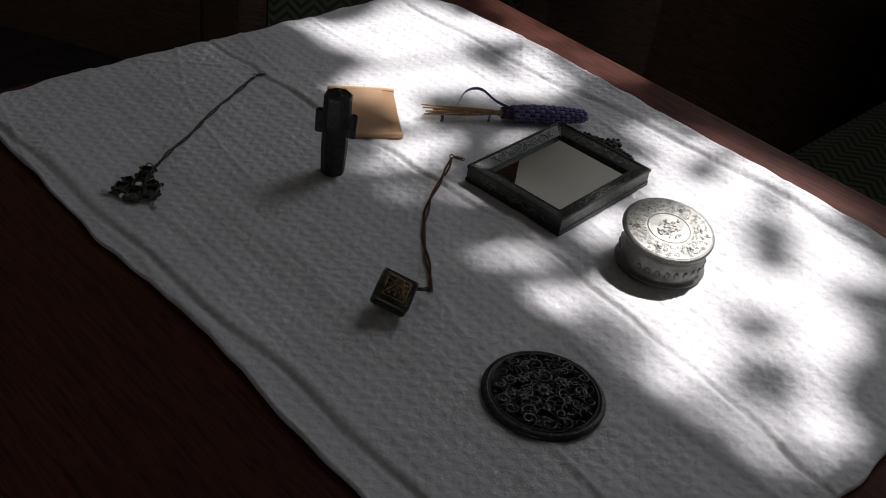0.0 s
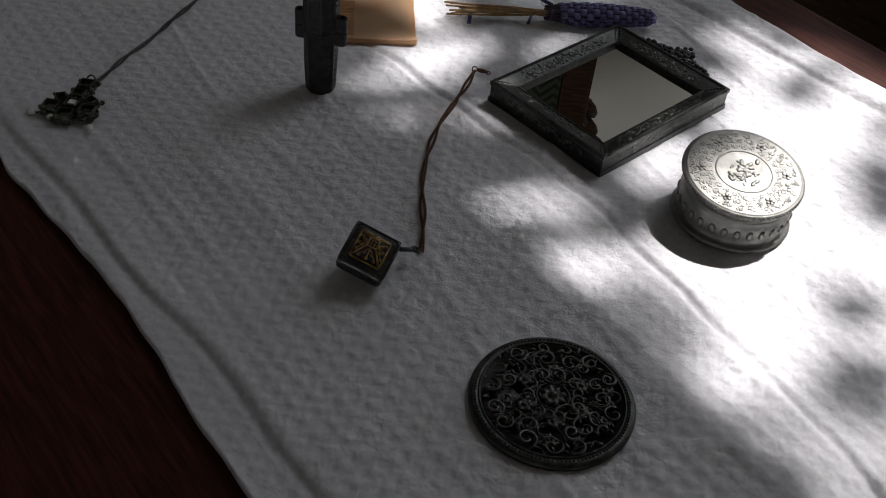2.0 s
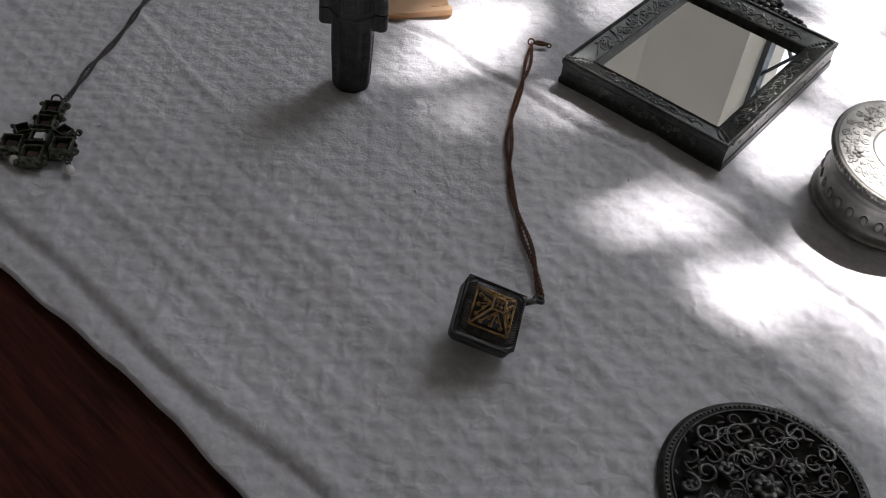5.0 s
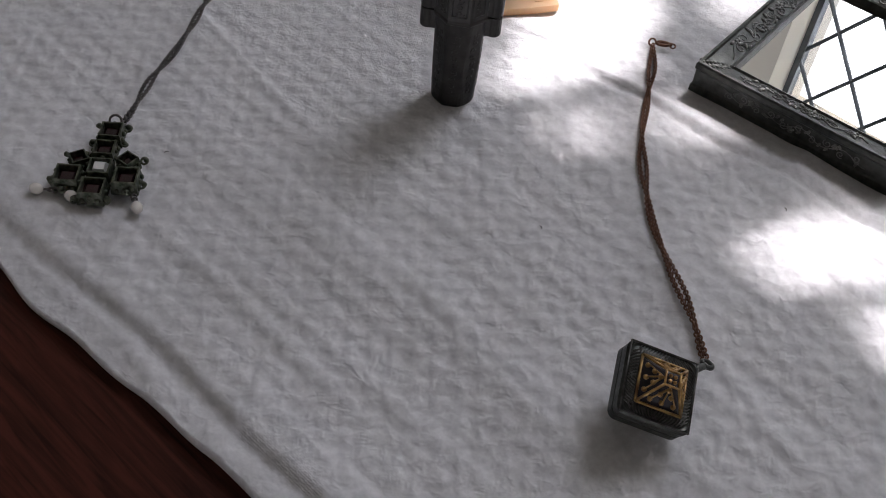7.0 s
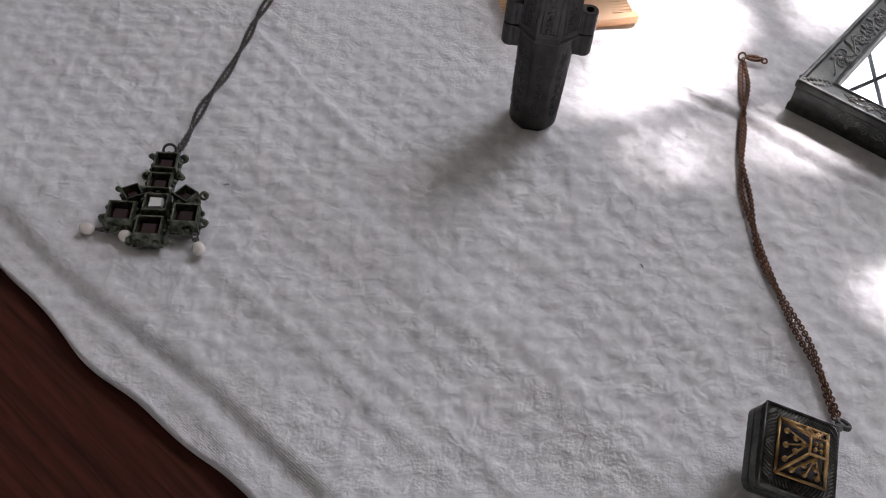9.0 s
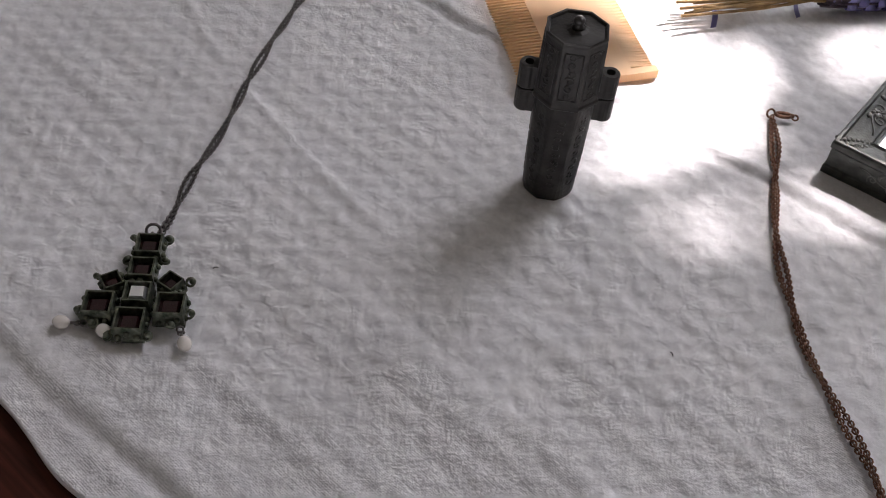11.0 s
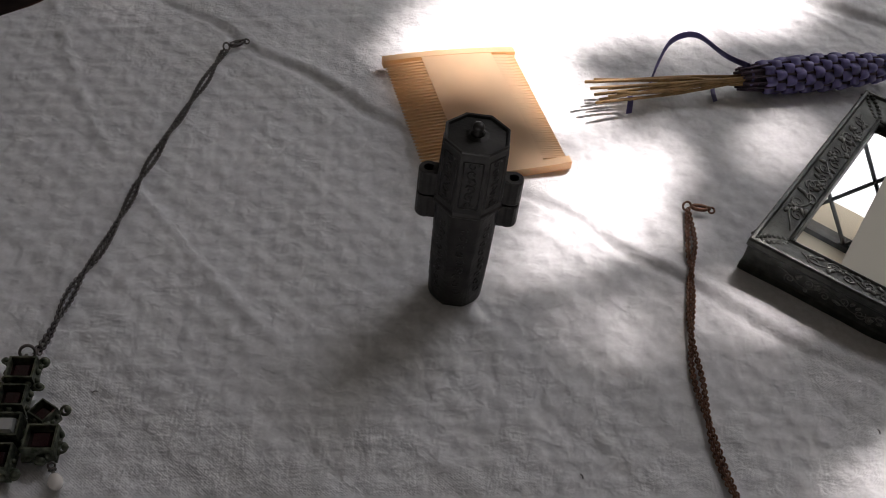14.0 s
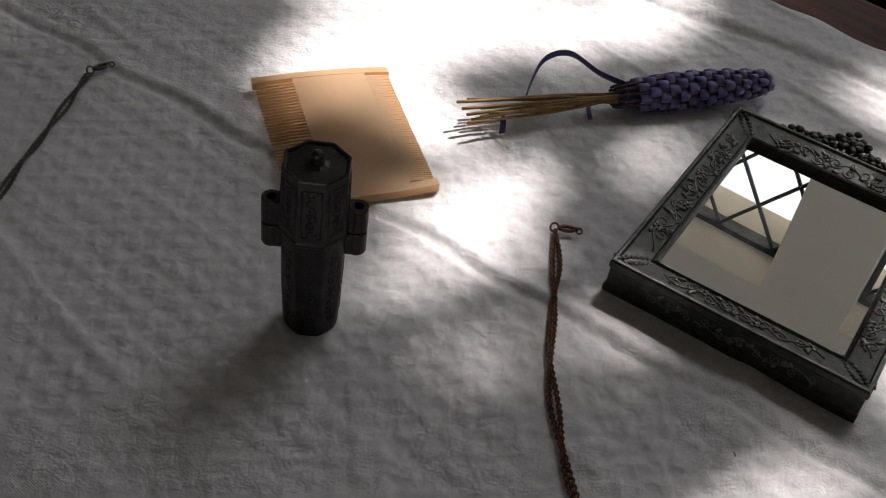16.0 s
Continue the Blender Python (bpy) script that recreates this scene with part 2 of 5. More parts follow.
def smooth_path(pts, n):
    """n + 1 points evenly along a Catmull-Rom curve."""
    P = [Vector(p) for p in pts]
    P = [P[0] * 2 - P[1]] + P + [P[-1] * 2 - P[-2]]
    fine = []
    for i in range(1, len(P) - 2):
        for k in range(12):
            t = k / 12
            a, b, c, d = P[i - 1:i + 3]
            fine.append(0.5 * (2 * b + (c - a) * t + (2 * a - 5 * b + 4 * c - d) * t * t + (3 * b - a - 3 * c + d) * t ** 3))
    fine.append(P[-2])
    run = [0.0]
    for a, b in zip(fine, fine[1:]):
        run.append(run[-1] + (b - a).length)
    out, j = [], 0
    for k in range(n + 1):
        s = run[-1] * k / n
        while j < len(run) - 2 and run[j + 1] < s:
            j += 1
        f = (s - run[j]) / max(1e-9, run[j + 1] - run[j])
        out.append(fine[j].lerp(fine[j + 1], f))
    return out


# ---- plan: e1 runs along the table, e2 across it towards the windows ----
TURN = -43.5
E1 = Vector((math.cos(radians(TURN)), math.sin(radians(TURN)), 0))
E2 = Vector((-E1.y, E1.x, 0))
TABLE = pose(0, 0, 0, 0, 0, TURN)
FLOOR_Z, CEIL_Z, TOP_Z = -0.75, 2.35, -0.0045


# ---- room ----
def wall(name, p, q, z0, z1, mat, openings=(), thick=0.22, label="plain cream plaster wall of the room"):
    """An upright wall from p to q (room on its right), with openings (s0, s1, za, zb) cut through."""
    p, q = Vector((*p, 0)), Vector((*q, 0))
    d = (q - p).normalized()
    n = Vector((-d.y, d.x, 0))
    length = (q - p).length
    ss = sorted({0.0, length, *[o[0] for o in openings], *[o[1] for o in openings]})
    zs = sorted({z0, z1, *[o[2] for o in openings], *[o[3] for o in openings]})
    bm = bmesh.new()
    solid = lambda i, k: 0 <= i < len(ss) - 1 and 0 <= k < len(zs) - 1 and not any(
        o[0] < (ss[i] + ss[i + 1]) / 2 < o[1] and o[2] < (zs[k] + zs[k + 1]) / 2 < o[3] for o in openings)
    at = lambda s, z, w: bm.verts.new(p + d * s + n * w + Vector((0, 0, z)))
    for i in range(len(ss) - 1):
        for k in range(len(zs) - 1):
            if not solid(i, k):
                continue
            a, b, c, e = ss[i], ss[i + 1], zs[k], zs[k + 1]
            bm.faces.new((at(a, c, 0), at(b, c, 0), at(b, e, 0), at(a, e, 0)))
            bm.faces.new((at(a, c, thick), at(a, e, thick), at(b, e, thick), at(b, c, thick)))
            for di, dk, quad in ((-1, 0, ((a, c), (a, e))), (1, 0, ((b, e), (b, c))), (0, -1, ((b, c), (a, c))), (0, 1, ((a, e), (b, e)))):
                if not solid(i + di, k + dk):
                    (s, z), (s2, z2) = quad
                    bm.faces.new((at(s, z, 0), at(s2, z2, 0), at(s2, z2, thick), at(s, z, thick)))
    bmesh.ops.remove_doubles(bm, verts=bm.verts, dist=1e-5)
    bmesh.ops.recalc_face_normals(bm, faces=bm.faces)
    return tagged(part(name, bm, mat), label, "wall", kind="structure")


W1 = Vector((0.743, -0.669))
GLAZE = 0.11  # depth of the window reveal inside the glass
C1 = Vector((0.511, 2.184)) + Vector((W1.y, -W1.x)) * GLAZE
corners = [(-2.3, 2.75), tuple(C1), tuple(C1 + W1 * 3.2), (0.55, -2.56), (-2.6, -1.4)]
# two leaded lights low in the wall and a row of plain upper lights
LIGHTS = [(0.200, 0.447), (0.600, 0.847), (1.000, 1.247)]
UPPER = [(0.03, 1.15)]
WIN_Z = (0.10, 1.045)
UP_Z = (1.20, 2.26)
wall("wall_north", corners[1], corners[2], FLOOR_Z, CEIL_Z, PLASTER,
     [(a, b, *WIN_Z) for a, b in LIGHTS] + [(a, b, *UP_Z) for a, b in UPPER], label="cream plaster wall with leaded windows")
wall("wall_west", corners[0], corners[1], FLOOR_Z, CEIL_Z, PLASTER)
wall("wall_east", corners[2], corners[3], FLOOR_Z, CEIL_Z, LOW_BOUNCE, label="plain plaster wall, unseen, darkened to cut bounce light")
# added low opening and area lamp, unseen, to brighten the walls
FILL_GAP = (0.5, 1.9, -0.70, 0.02)
wall("wall_south", corners[3], corners[4], FLOOR_Z, CEIL_Z, PLASTER, [FILL_GAP], label="cream plaster wall with an added low opening for fill light")
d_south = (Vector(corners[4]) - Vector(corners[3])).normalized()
mid_south = Vector(corners[3]) + d_south * (FILL_GAP[0] + FILL_GAP[1]) / 2
lamp_data = bpy.data.lights.new("south_fill", "AREA")
lamp_data.shape, lamp_data.size, lamp_data.size_y, lamp_data.energy, lamp_data.color = "RECTANGLE", FILL_GAP[1] - FILL_GAP[0], FILL_GAP[3] - FILL_GAP[2], 18.0, (0.96, 0.98, 1.0)
south_lamp = new("south_fill", lamp_data)
centre_south = Vector((mid_south.x, mid_south.y, (FILL_GAP[2] + FILL_GAP[3]) / 2)) + Vector((-d_south.y, d_south.x, 0)) * 0.05
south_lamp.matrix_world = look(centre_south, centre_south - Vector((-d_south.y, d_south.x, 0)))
wall("wall_back", corners[4], corners[0], FLOOR_Z, CEIL_Z, LOW_BOUNCE, label="plain plaster wall, unseen, darkened to cut bounce light")
for name, z, mat, lab in (("floor", FLOOR_Z, CARPET, "dark brown carpeted floor"), ("ceiling", CEIL_Z + 0.06, LOW_BOUNCE, "plaster ceiling, unseen, darkened to cut bounce light")):
    bm = bmesh.new()
    lower = [bm.verts.new((x * 1.02, y * 1.02, z - 0.06)) for x, y in corners]
    upper = [bm.verts.new((x * 1.02, y * 1.02, z)) for x, y in corners]
    bm.faces.new(lower)
    bm.faces.new(upper[::-1])
    for i in range(5):
        bm.faces.new((lower[i], lower[(i + 1) % 5], upper[(i + 1) % 5], upper[i]))
    bmesh.ops.recalc_face_normals(bm, faces=bm.faces)
    tagged(part(name, bm, mat), lab, name, kind="structure")


def window(name, s0, s1, z0, z1, leaded):
    """A glazed light set in the wall: frame, one pane and, where leaded, a lattice of diamond cames."""
    base = C1 + W1 * s0
    w, h = s1 - s0, z1 - z0
    top = thing(name, pose(base.x, base.y, z0, 0, 0, math.degrees(math.atan2(W1.y, W1.x))), "window light set in the plaster wall, daylight behind" if not leaded else "leaded window light with diamond panes", "window", kind="structure")
    bm = bmesh.new()
    f = 0.012 if leaded else 0.03
    for x, z, sx, sz in ((w / 2, f / 2, w, f), (w / 2, h - f / 2, w, f), (f / 2, h / 2, f, h - 2 * f - 0.002), (w - f / 2, h / 2, f, h - 2 * f - 0.002)):
        box(bm, sx - 0.001, 0.03, sz - 0.001, pose(x, GLAZE, z))
    part("window_frame", bm, LEAD if leaded else PAINT, top)
    bm = bmesh.new()
    box(bm, w - 0.02, 0.003, h - 0.02, pose(w / 2, GLAZE, h / 2))
    pane = part("pane", bm, GLASS, top)
    pane.visible_shadow = False
    if leaded:
        bm = bmesh.new()
        dx, dz = 0.112, 0.156
        for sign in (1, -1):
            for k in range(-int(h / dz) - 3, int(h / dz) + 6):
                # clip the slanted line to the light
                pts = []
                for x in np.linspace(0.006, w - 0.006, 60):
                    z = k * dz + sign * x * dz / dx
                    if 0.006 <= z <= h - 0.006:
                        pts.append((x, z))
                if len(pts) > 2:
                    (xa, za), (xb, zb) = pts[0], pts[-1]
                    tube(bm, [(xa, GLAZE - 0.006, za), (xb, GLAZE - 0.006, zb)], 0.0038, 6)
        part("lattice", bm, LEAD, top, "grey lead lattice of diamonds")
    return top


for i, (a, b) in enumerate(LIGHTS):
    window(f"window_{i + 1}", a, b, *WIN_Z, True)
# sky light standing in the upper opening
(u0, u1), (v0, v1) = (0.03, 0.85), (1.25, 1.95)
up_mid = C1 + W1 * (u0 + u1) / 2
up_data = bpy.data.lights.new("upper_daylight", "AREA")
up_data.shape, up_data.size, up_data.size_y, up_data.energy, up_data.color = "RECTANGLE", u1 - u0 - 0.1, v1 - v0 - 0.05, 3.1, (0.94, 0.97, 1.0)
up_lamp = new("upper_daylight", up_data)
up_at = Vector((up_mid.x, up_mid.y, (v0 + v1) / 2)) - Vector((W1.y, -W1.x, 0)) * 0.06
up_lamp.matrix_world = look(up_at, up_at + Vector((W1.y, -W1.x, 0)))

for i, (a, b) in enumerate(UPPER):
    window(f"window_{i + 4}", a, b, *UP_Z, False)

# ---- outdoors ----
bm = bmesh.new()
bmesh.ops.create_grid(bm, x_segments=8, y_segments=8, size=60, matrix=pose(0, 0, FLOOR_Z - 0.25))
tagged(part("ground", bm, GRAVEL), "pale gravel yard outside the windows", "ground", kind="structure")

def backdrop_glow():
    """Glowing backdrop sheet standing in for bright distance, with paler and greener patches."""
    m = bpy.data.materials.new("glowing_distance")
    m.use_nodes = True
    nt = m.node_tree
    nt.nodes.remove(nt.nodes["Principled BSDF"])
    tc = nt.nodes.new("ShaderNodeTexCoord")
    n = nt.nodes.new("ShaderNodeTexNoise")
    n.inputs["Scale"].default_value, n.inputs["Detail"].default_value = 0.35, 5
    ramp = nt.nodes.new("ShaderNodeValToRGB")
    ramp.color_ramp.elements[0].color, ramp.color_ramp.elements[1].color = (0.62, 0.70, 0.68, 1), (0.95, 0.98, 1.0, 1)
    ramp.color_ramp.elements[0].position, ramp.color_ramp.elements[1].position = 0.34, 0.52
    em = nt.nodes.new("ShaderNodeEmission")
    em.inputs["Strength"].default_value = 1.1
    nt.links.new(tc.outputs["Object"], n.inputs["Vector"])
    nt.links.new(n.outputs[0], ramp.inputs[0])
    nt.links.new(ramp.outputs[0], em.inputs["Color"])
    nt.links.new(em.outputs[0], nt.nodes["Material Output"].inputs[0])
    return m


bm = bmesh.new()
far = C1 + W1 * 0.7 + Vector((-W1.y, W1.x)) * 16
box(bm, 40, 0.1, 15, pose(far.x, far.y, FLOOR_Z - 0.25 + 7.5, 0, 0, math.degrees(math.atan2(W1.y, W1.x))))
tagged(part("backdrop", bm, backdrop_glow()), "glowing backdrop of bright sky and distance outside the windows", "backdrop", kind="structure")

# gaps in the crown, as sunny spots on the cloth: along e1, along e2, half lengths, turn
GAPS = [(-0.862, 0.705, 0.024, 0.014, -112), (-0.818, 0.726, 0.059, 0.035, -110), (-0.800, 0.795, 0.072, 0.054, 113), (-0.732, 0.722, 0.060, 0.044, 106),
        (-0.760, 0.856, 0.050, 0.032, -103), (-0.655, 0.785, 0.062, 0.026, -116), (-0.594, 0.576, 0.029, 0.0135, -118), (-0.606, 0.625, 0.033, 0.023, -105),
        (-0.450, 0.846, 0.036, 0.023, 101), (-0.389, 0.866, 0.045, 0.024, -109), (-0.357, 0.773, 0.068, 0.033, 121), (-0.317, 0.854, 0.040, 0.024, -97),
        (-0.262, 0.811, 0.048, 0.029, -87), (-0.421, 0.682, 0.028, 0.021, 98), (-0.426, 0.571, 0.024, 0.012, -118), (-0.325, 0.641, 0.052, 0.045, -99),
        (-0.266, 0.610, 0.039, 0.027, -85), (-0.223, 0.697, 0.068, 0.033, 117), (-0.168, 0.541, 0.029, 0.017, -115), (-0.694, 0.654, 0.050, 0.034, 0),
        (-0.423, 0.791, 0.050, 0.035, 0), (-0.480, 0.850, 0.030, 0.020, 0), (-0.300, 0.825, 0.050, 0.028, 0), (-0.247, 0.720, 0.050, 0.035, 0), (-0.355, 0.600, 0.030, 0.016, 60),
        (-0.660, 0.840, 0.045, 0.028, 0), (-0.730, 0.775, 0.050, 0.030, 0), (-0.760, 0.885, 0.040, 0.022, 0), (-0.198, 0.578, 0.030, 0.016, -60)]
THIN = [(-0.372, 0.576, 0.043, 0.010, -122), (-0.374, 0.506, 0.027, 0.009, -122), (-0.252, 0.555, 0.020, 0.010, -118), (-0.306, 0.408, 0.012, 0.007, -118),
        (-0.708, 0.908, 0.037, 0.025, 111), (-0.640, 0.930, 0.040, 0.027, -87), (-0.336, 0.906, 0.034, 0.018, -106), (-0.172, 0.638, 0.039, 0.016, 115), (-0.46, 0.905, 0.03, 0.012, 0)]
EDGE = [(-0.70, 0.940, 0.050, 0.028, 10), (-0.63, 0.955, 0.036, 0.022, -20), (-0.40, 0.925, 0.050, 0.024, 5), (-0.30, 0.922, 0.050, 0.022, 0), (-0.80, 0.950, 0.035, 0.018, 0)]
HALF = [(-0.350, 0.535, 0.075, 0.034, 20)]
CLUMPS = [(-0.703, 0.826, 0.026, 0.014, 127), (-0.329, 0.794, 0.028, 0.013, 115), (-0.266, 0.664, 0.017, 0.010, -93), (-0.211, 0.624, 0.030, 0.012, 120)]


def within(spots, a, b, grow=1.0):
    a, b = a + 0.016 * noise.noise((a * 24, b * 24, 1.5)), b + 0.016 * noise.noise((a * 24, b * 24, 8.5))
    for ga, gb, ra, rb, turn in spots:
        c, s = math.cos(radians(turn)), math.sin(radians(turn))
        da, db = a - ga, b - gb
        if ((da * c + db * s) / ra) ** 2 + ((db * c - da * s) / rb) ** 2 < grow:
            return True
    return False


def tree():
    """A garden tree beyond the windows: trunk, limbs and a crown of many single leaves with gaps."""
    rng = random.Random(5)
    centre = Vector((0.1, 0.78, 0)) + to_sun * 4.3
    foot = Vector((centre.x + 0.9, centre.y + 0.6, FLOOR_Z - 0.25))
    top = thing("tree", Matrix.Translation(foot), "leafy green garden tree outside the windows", "tree")
    bm = bmesh.new()
    head = centre - foot
    trunk = smooth_path([(0, 0, 0), (0.05, -0.05, head.z * 0.45), (head.x * 0.5, head.y * 0.5, head.z * 0.92)], 14)
    tube(bm, trunk, 0.13, 10, taper=lambda t: 1 - 0.65 * t)
    for k in range(7):
        a = trunk[7 + k]
        b = head + Vector((rng.uniform(-1.0, 1.0), rng.uniform(-1.0, 1.0), rng.uniform(0.3, 0.9)))
        tube(bm, smooth_path([a, a.lerp(b, 0.5) + Vector((0.35, 0.25, 0.15)), b + Vector((0.6, 0.5, 0.3))], 8), 0.012, 6, taper=lambda t: 1 - 0.8 * t)
    part("trunk", bm, BARK, top, smooth=True)
    verts, faces = [], []
    side = to_sun.cross(Vector((0, 0, 1))).normalized()
    rise = side.cross(to_sun)
    def leaf(p):
        L = rng.uniform(0.036, 0.060)
        q = Euler((rng.uniform(-0.9, 0.9), rng.uniform(-0.9, 0.9), rng.uniform(0, 6.3))).to_matrix()
        i = len(verts)
        for x, y, z in ((-0.5, 0, 0), (-0.12, 0.24, 0.05), (-0.12, -0.24, 0.05), (0.25, 0.17, 0.03), (0.25, -0.17, 0.03), (0.55, 0, -0.05)):
            verts.append(p - foot + q @ (Vector((x, y, z)) * L))
        faces.extend([(i, i + 2, i + 1), (i + 1, i + 2, i + 4, i + 3), (i + 3, i + 4, i + 5)])

    made = 0
    while made < 46000:
        p = centre + side * rng.uniform(-1.5, 1.2) + rise * rng.uniform(-0.95, 0.95) + to_sun * rng.uniform(-0.35, 0.45)
        down = p - to_sun * (p.z / to_sun.z)
        a, b = down.dot(E1), down.dot(E2)
        clump = within(CLUMPS, a, b)
        if not clump and (within(GAPS, a, b, 1.2) or within(GAPS, a, b, 1.8) and rng.random() < 0.7):
            continue
        if within(EDGE, a, b, 1.4):
            continue
        if not clump and within(THIN, a, b, 1.9) and rng.random() < 0.96:
            continue
        if not clump and within(HALF, a, b) and rng.random() < 0.72:
            continue
        leaf(p)
        made += 1
    # extra leaves added to the crown to block stray sun on the cloth
    for ga, gb, ra, rb in ((-0.740, 0.550, 0.070, 0.060), (-0.790, 0.590, 0.060, 0.040), (-0.820, 0.640, 0.050, 0.030)):
        for k in range(260):
            r, th = math.sqrt(rng.random()), rng.uniform(0, 6.3)
            leaf(E1 * (ga + ra * r * math.cos(th)) + E2 * (gb + rb * r * math.sin(th)) + to_sun * rng.uniform(4.0, 4.6))
    me = bpy.data.meshes.new("crown")
    me.from_pydata(verts, [], faces)
    me.materials.append(LEAF)
    crown = new("crown", me)
    crown.parent = top


tree()

# ---- added dark dado along the walls and the settee under the windows ----
def dado(p, q, high):
    p, q = Vector((*p, 0)), Vector((*q, 0))
    d = (q - p).normalized()
    top = thing("added_dado", Matrix.Translation(p) @ pose(0, 0, FLOOR_Z, 0, 0, math.degrees(math.atan2(d.y, d.x))), "added dark oak dado panelling that darkens the low plaster wall", "panelling", kind="structure")
    L = (q - p).length
    bm = bmesh.new()
    box(bm, L - 0.005, 0.02, high, pose(L / 2, -0.012, high / 2))
    part("backing", bm, DARKWOOD, top)
    bm = bmesh.new()
    box(bm, L - 0.01, 0.05, 0.04, pose(L / 2, -0.027, high + 0.021), 0.006)
    part("dado_rail", bm, DARKWOOD, top)
    bm = bmesh.new()
    box(bm, 0.36, 0.014, high - 0.2, bevel=0.005)
    first = part("panel", bm, DARKWOOD, top, at=pose(0.28, -0.03, high / 2))
    for k in range(1, int((L - 0.3) / 0.44)):
        share("panel", first, top, pose(0.28 + 0.44 * k, -0.03, high / 2))


# added boards, dark so the lower walls read black beyond the table
dado(corners[0], corners[1], 0.95)
dado(corners[1], corners[2], 0.78)


def settee():
    mid = C1 + W1 * 1.60
    ang = math.degrees(math.atan2(W1.y, W1.x))
    inward = Vector((W1.y, -W1.x)).normalized()
    base = mid + inward * 0.42
    top = thing("settee", pose(base.x, base.y, FLOOR_Z, 0, 0, ang), "settee in dark green herringbone tweed on wooden feet", "settee")
    def pad(name, sx, sy, sz, x, y, z, b, tilt=0):
        bm = bmesh.new()
        box(bm, sx, sy, sz, Matrix(), b)
        return part(name, bm, TWEED, top, smooth=True, at=pose(x, y, z, tilt))
    pad("seat_base", 1.9, 0.62, 0.22, 0, 0, 0.22, 0.03)
    for k in (-1, 1):
        pad("seat_cushion", 0.82, 0.55, 0.14, 0.42 * k, -0.03, 0.40, 0.045)
        pad("back_cushion", 0.82, 0.16, 0.40, 0.42 * k, 0.20, 0.62, 0.06, -10)
        pad("arm", 0.15, 0.62, 0.36, 0.93 * k, 0, 0.43, 0.05)
    for x in (-0.85, 0.85):
        for y in (-0.25, 0.25):
            bm = bmesh.new()
            lathe(bm, [(0.02, 0), (0.028, 0.05), (0.03, 0.11)], 12, close=True)
            part("foot", bm, DARKWOOD, top, at=pose(x, y, 0))


settee()


def tall_chair():
    """A high-backed carved chair beyond the table's corner, its back to the table."""
    top = thing("high_backed_chair", pose(-0.085, 1.53, FLOOR_Z, 0, 0, 4), "high-backed dark carved oak chair with green tweed back", "chair")
    bm = bmesh.new()
    box(bm, 0.38, 0.05, 0.86, pose(0, 0, 0.94), 0.012)
    part("back_panel", bm, TWEED, top, "dark green tweed upholstery")
    for s in (-1, 1):
        bm = bmesh.new()
        box(bm, 0.044, 0.046, 1.40, pose(0, 0, 0.70), 0.006)
        post = part("back_post", bm, DARKWOOD, top, at=pose(s * 0.212, 0, 0))
        bm = bmesh.new()
        rng = random.Random(3)
        for k in range(14):
            f = k / 13
            ball(bm, 0.009 + 0.005 * rng.random(), pose(s * (0.012 + 0.05 * f) + rng.uniform(-0.005, 0.005), rng.uniform(-0.012, 0.012), 1.235 + 0.12 * f + rng.uniform(-0.02, 0.02), 0, s * 40, 0) @ Matrix.Diagonal((1, 0.7, 1.9, 1)), 8)
        part("carved_leaf", bm, DARKWOOD, post, smooth=True)
    bm = bmesh.new()
    box(bm, 0.376, 0.05, 0.05, pose(0, 0, 1.398), 0.01)
    part("crest_rail", bm, DARKWOOD, top)
    bm = bmesh.new()
    box(bm, 0.46, 0.40, 0.07, pose(0, 0.225, 0.43), 0.02)
    part("seat", bm, TWEED, top)
    for s in (-1, 1):
        bm = bmesh.new()
        lathe(bm, [(0.018, 0), (0.024, 0.08), (0.018, 0.2), (0.026, 0.392)], 14, close=True)
        part("front_leg", bm, DARKWOOD, top, smooth=True, at=pose(s * 0.20, 0.40, 0))


tall_chair()


# ---- table and cloth ----
A0, A1, B0, B1 = -0.897, 0.30, 0.08, 0.957
def table():
    top = thing("table", TABLE @ pose((A0 + A1) / 2, (B0 + B1) / 2, FLOOR_Z), "polished mahogany table under a white cloth", "table")
    la, lb = A1 - A0, B1 - B0
    h = TOP_Z - FLOOR_Z
    bm = bmesh.new()
    box(bm, la, lb, 0.024, Matrix(), 0.004)
    part("tabletop", bm, MAHOGANY, top, at=pose(0, 0, h - 0.012))
    for sx, sy, x, y in ((la - 0.2, 0.02, 0, lb / 2 - 0.07), (la - 0.2, 0.02, 0, -lb / 2 + 0.07), (0.02, lb - 0.2, la / 2 - 0.07, 0), (0.02, lb - 0.2, -la / 2 + 0.07, 0)):
        bm = bmesh.new()
        box(bm, sx, sy, 0.09, Matrix(), 0.002)
        part("apron", bm, MAHOGANY, top, at=pose(x, y, h - 0.07))
    bm = bmesh.new()
    lathe(bm, [(0.018, 0), (0.022, 0.05), (0.028, 0.35), (0.034, 0.5), (0.03, 0.54), (0.036, 0.56), (0.036, h - 0.025)], 20, close=True)
    leg = part("leg", bm, MAHOGANY, top, smooth=True, at=pose(la / 2 - 0.07, lb / 2 - 0.07, 0))
    for x, y in ((-1, 1), (1, -1), (-1, -1)):
        share("leg", leg, top, pose(x * (la / 2 - 0.07), y * (lb / 2 - 0.07), 0))


table()

CREASE_A, CREASE_B = (-0.90, -0.86, -0.62, -0.42, -0.23, -0.10), (0.574, 0.578, 0.594, 0.609, 0.588, 0.562)


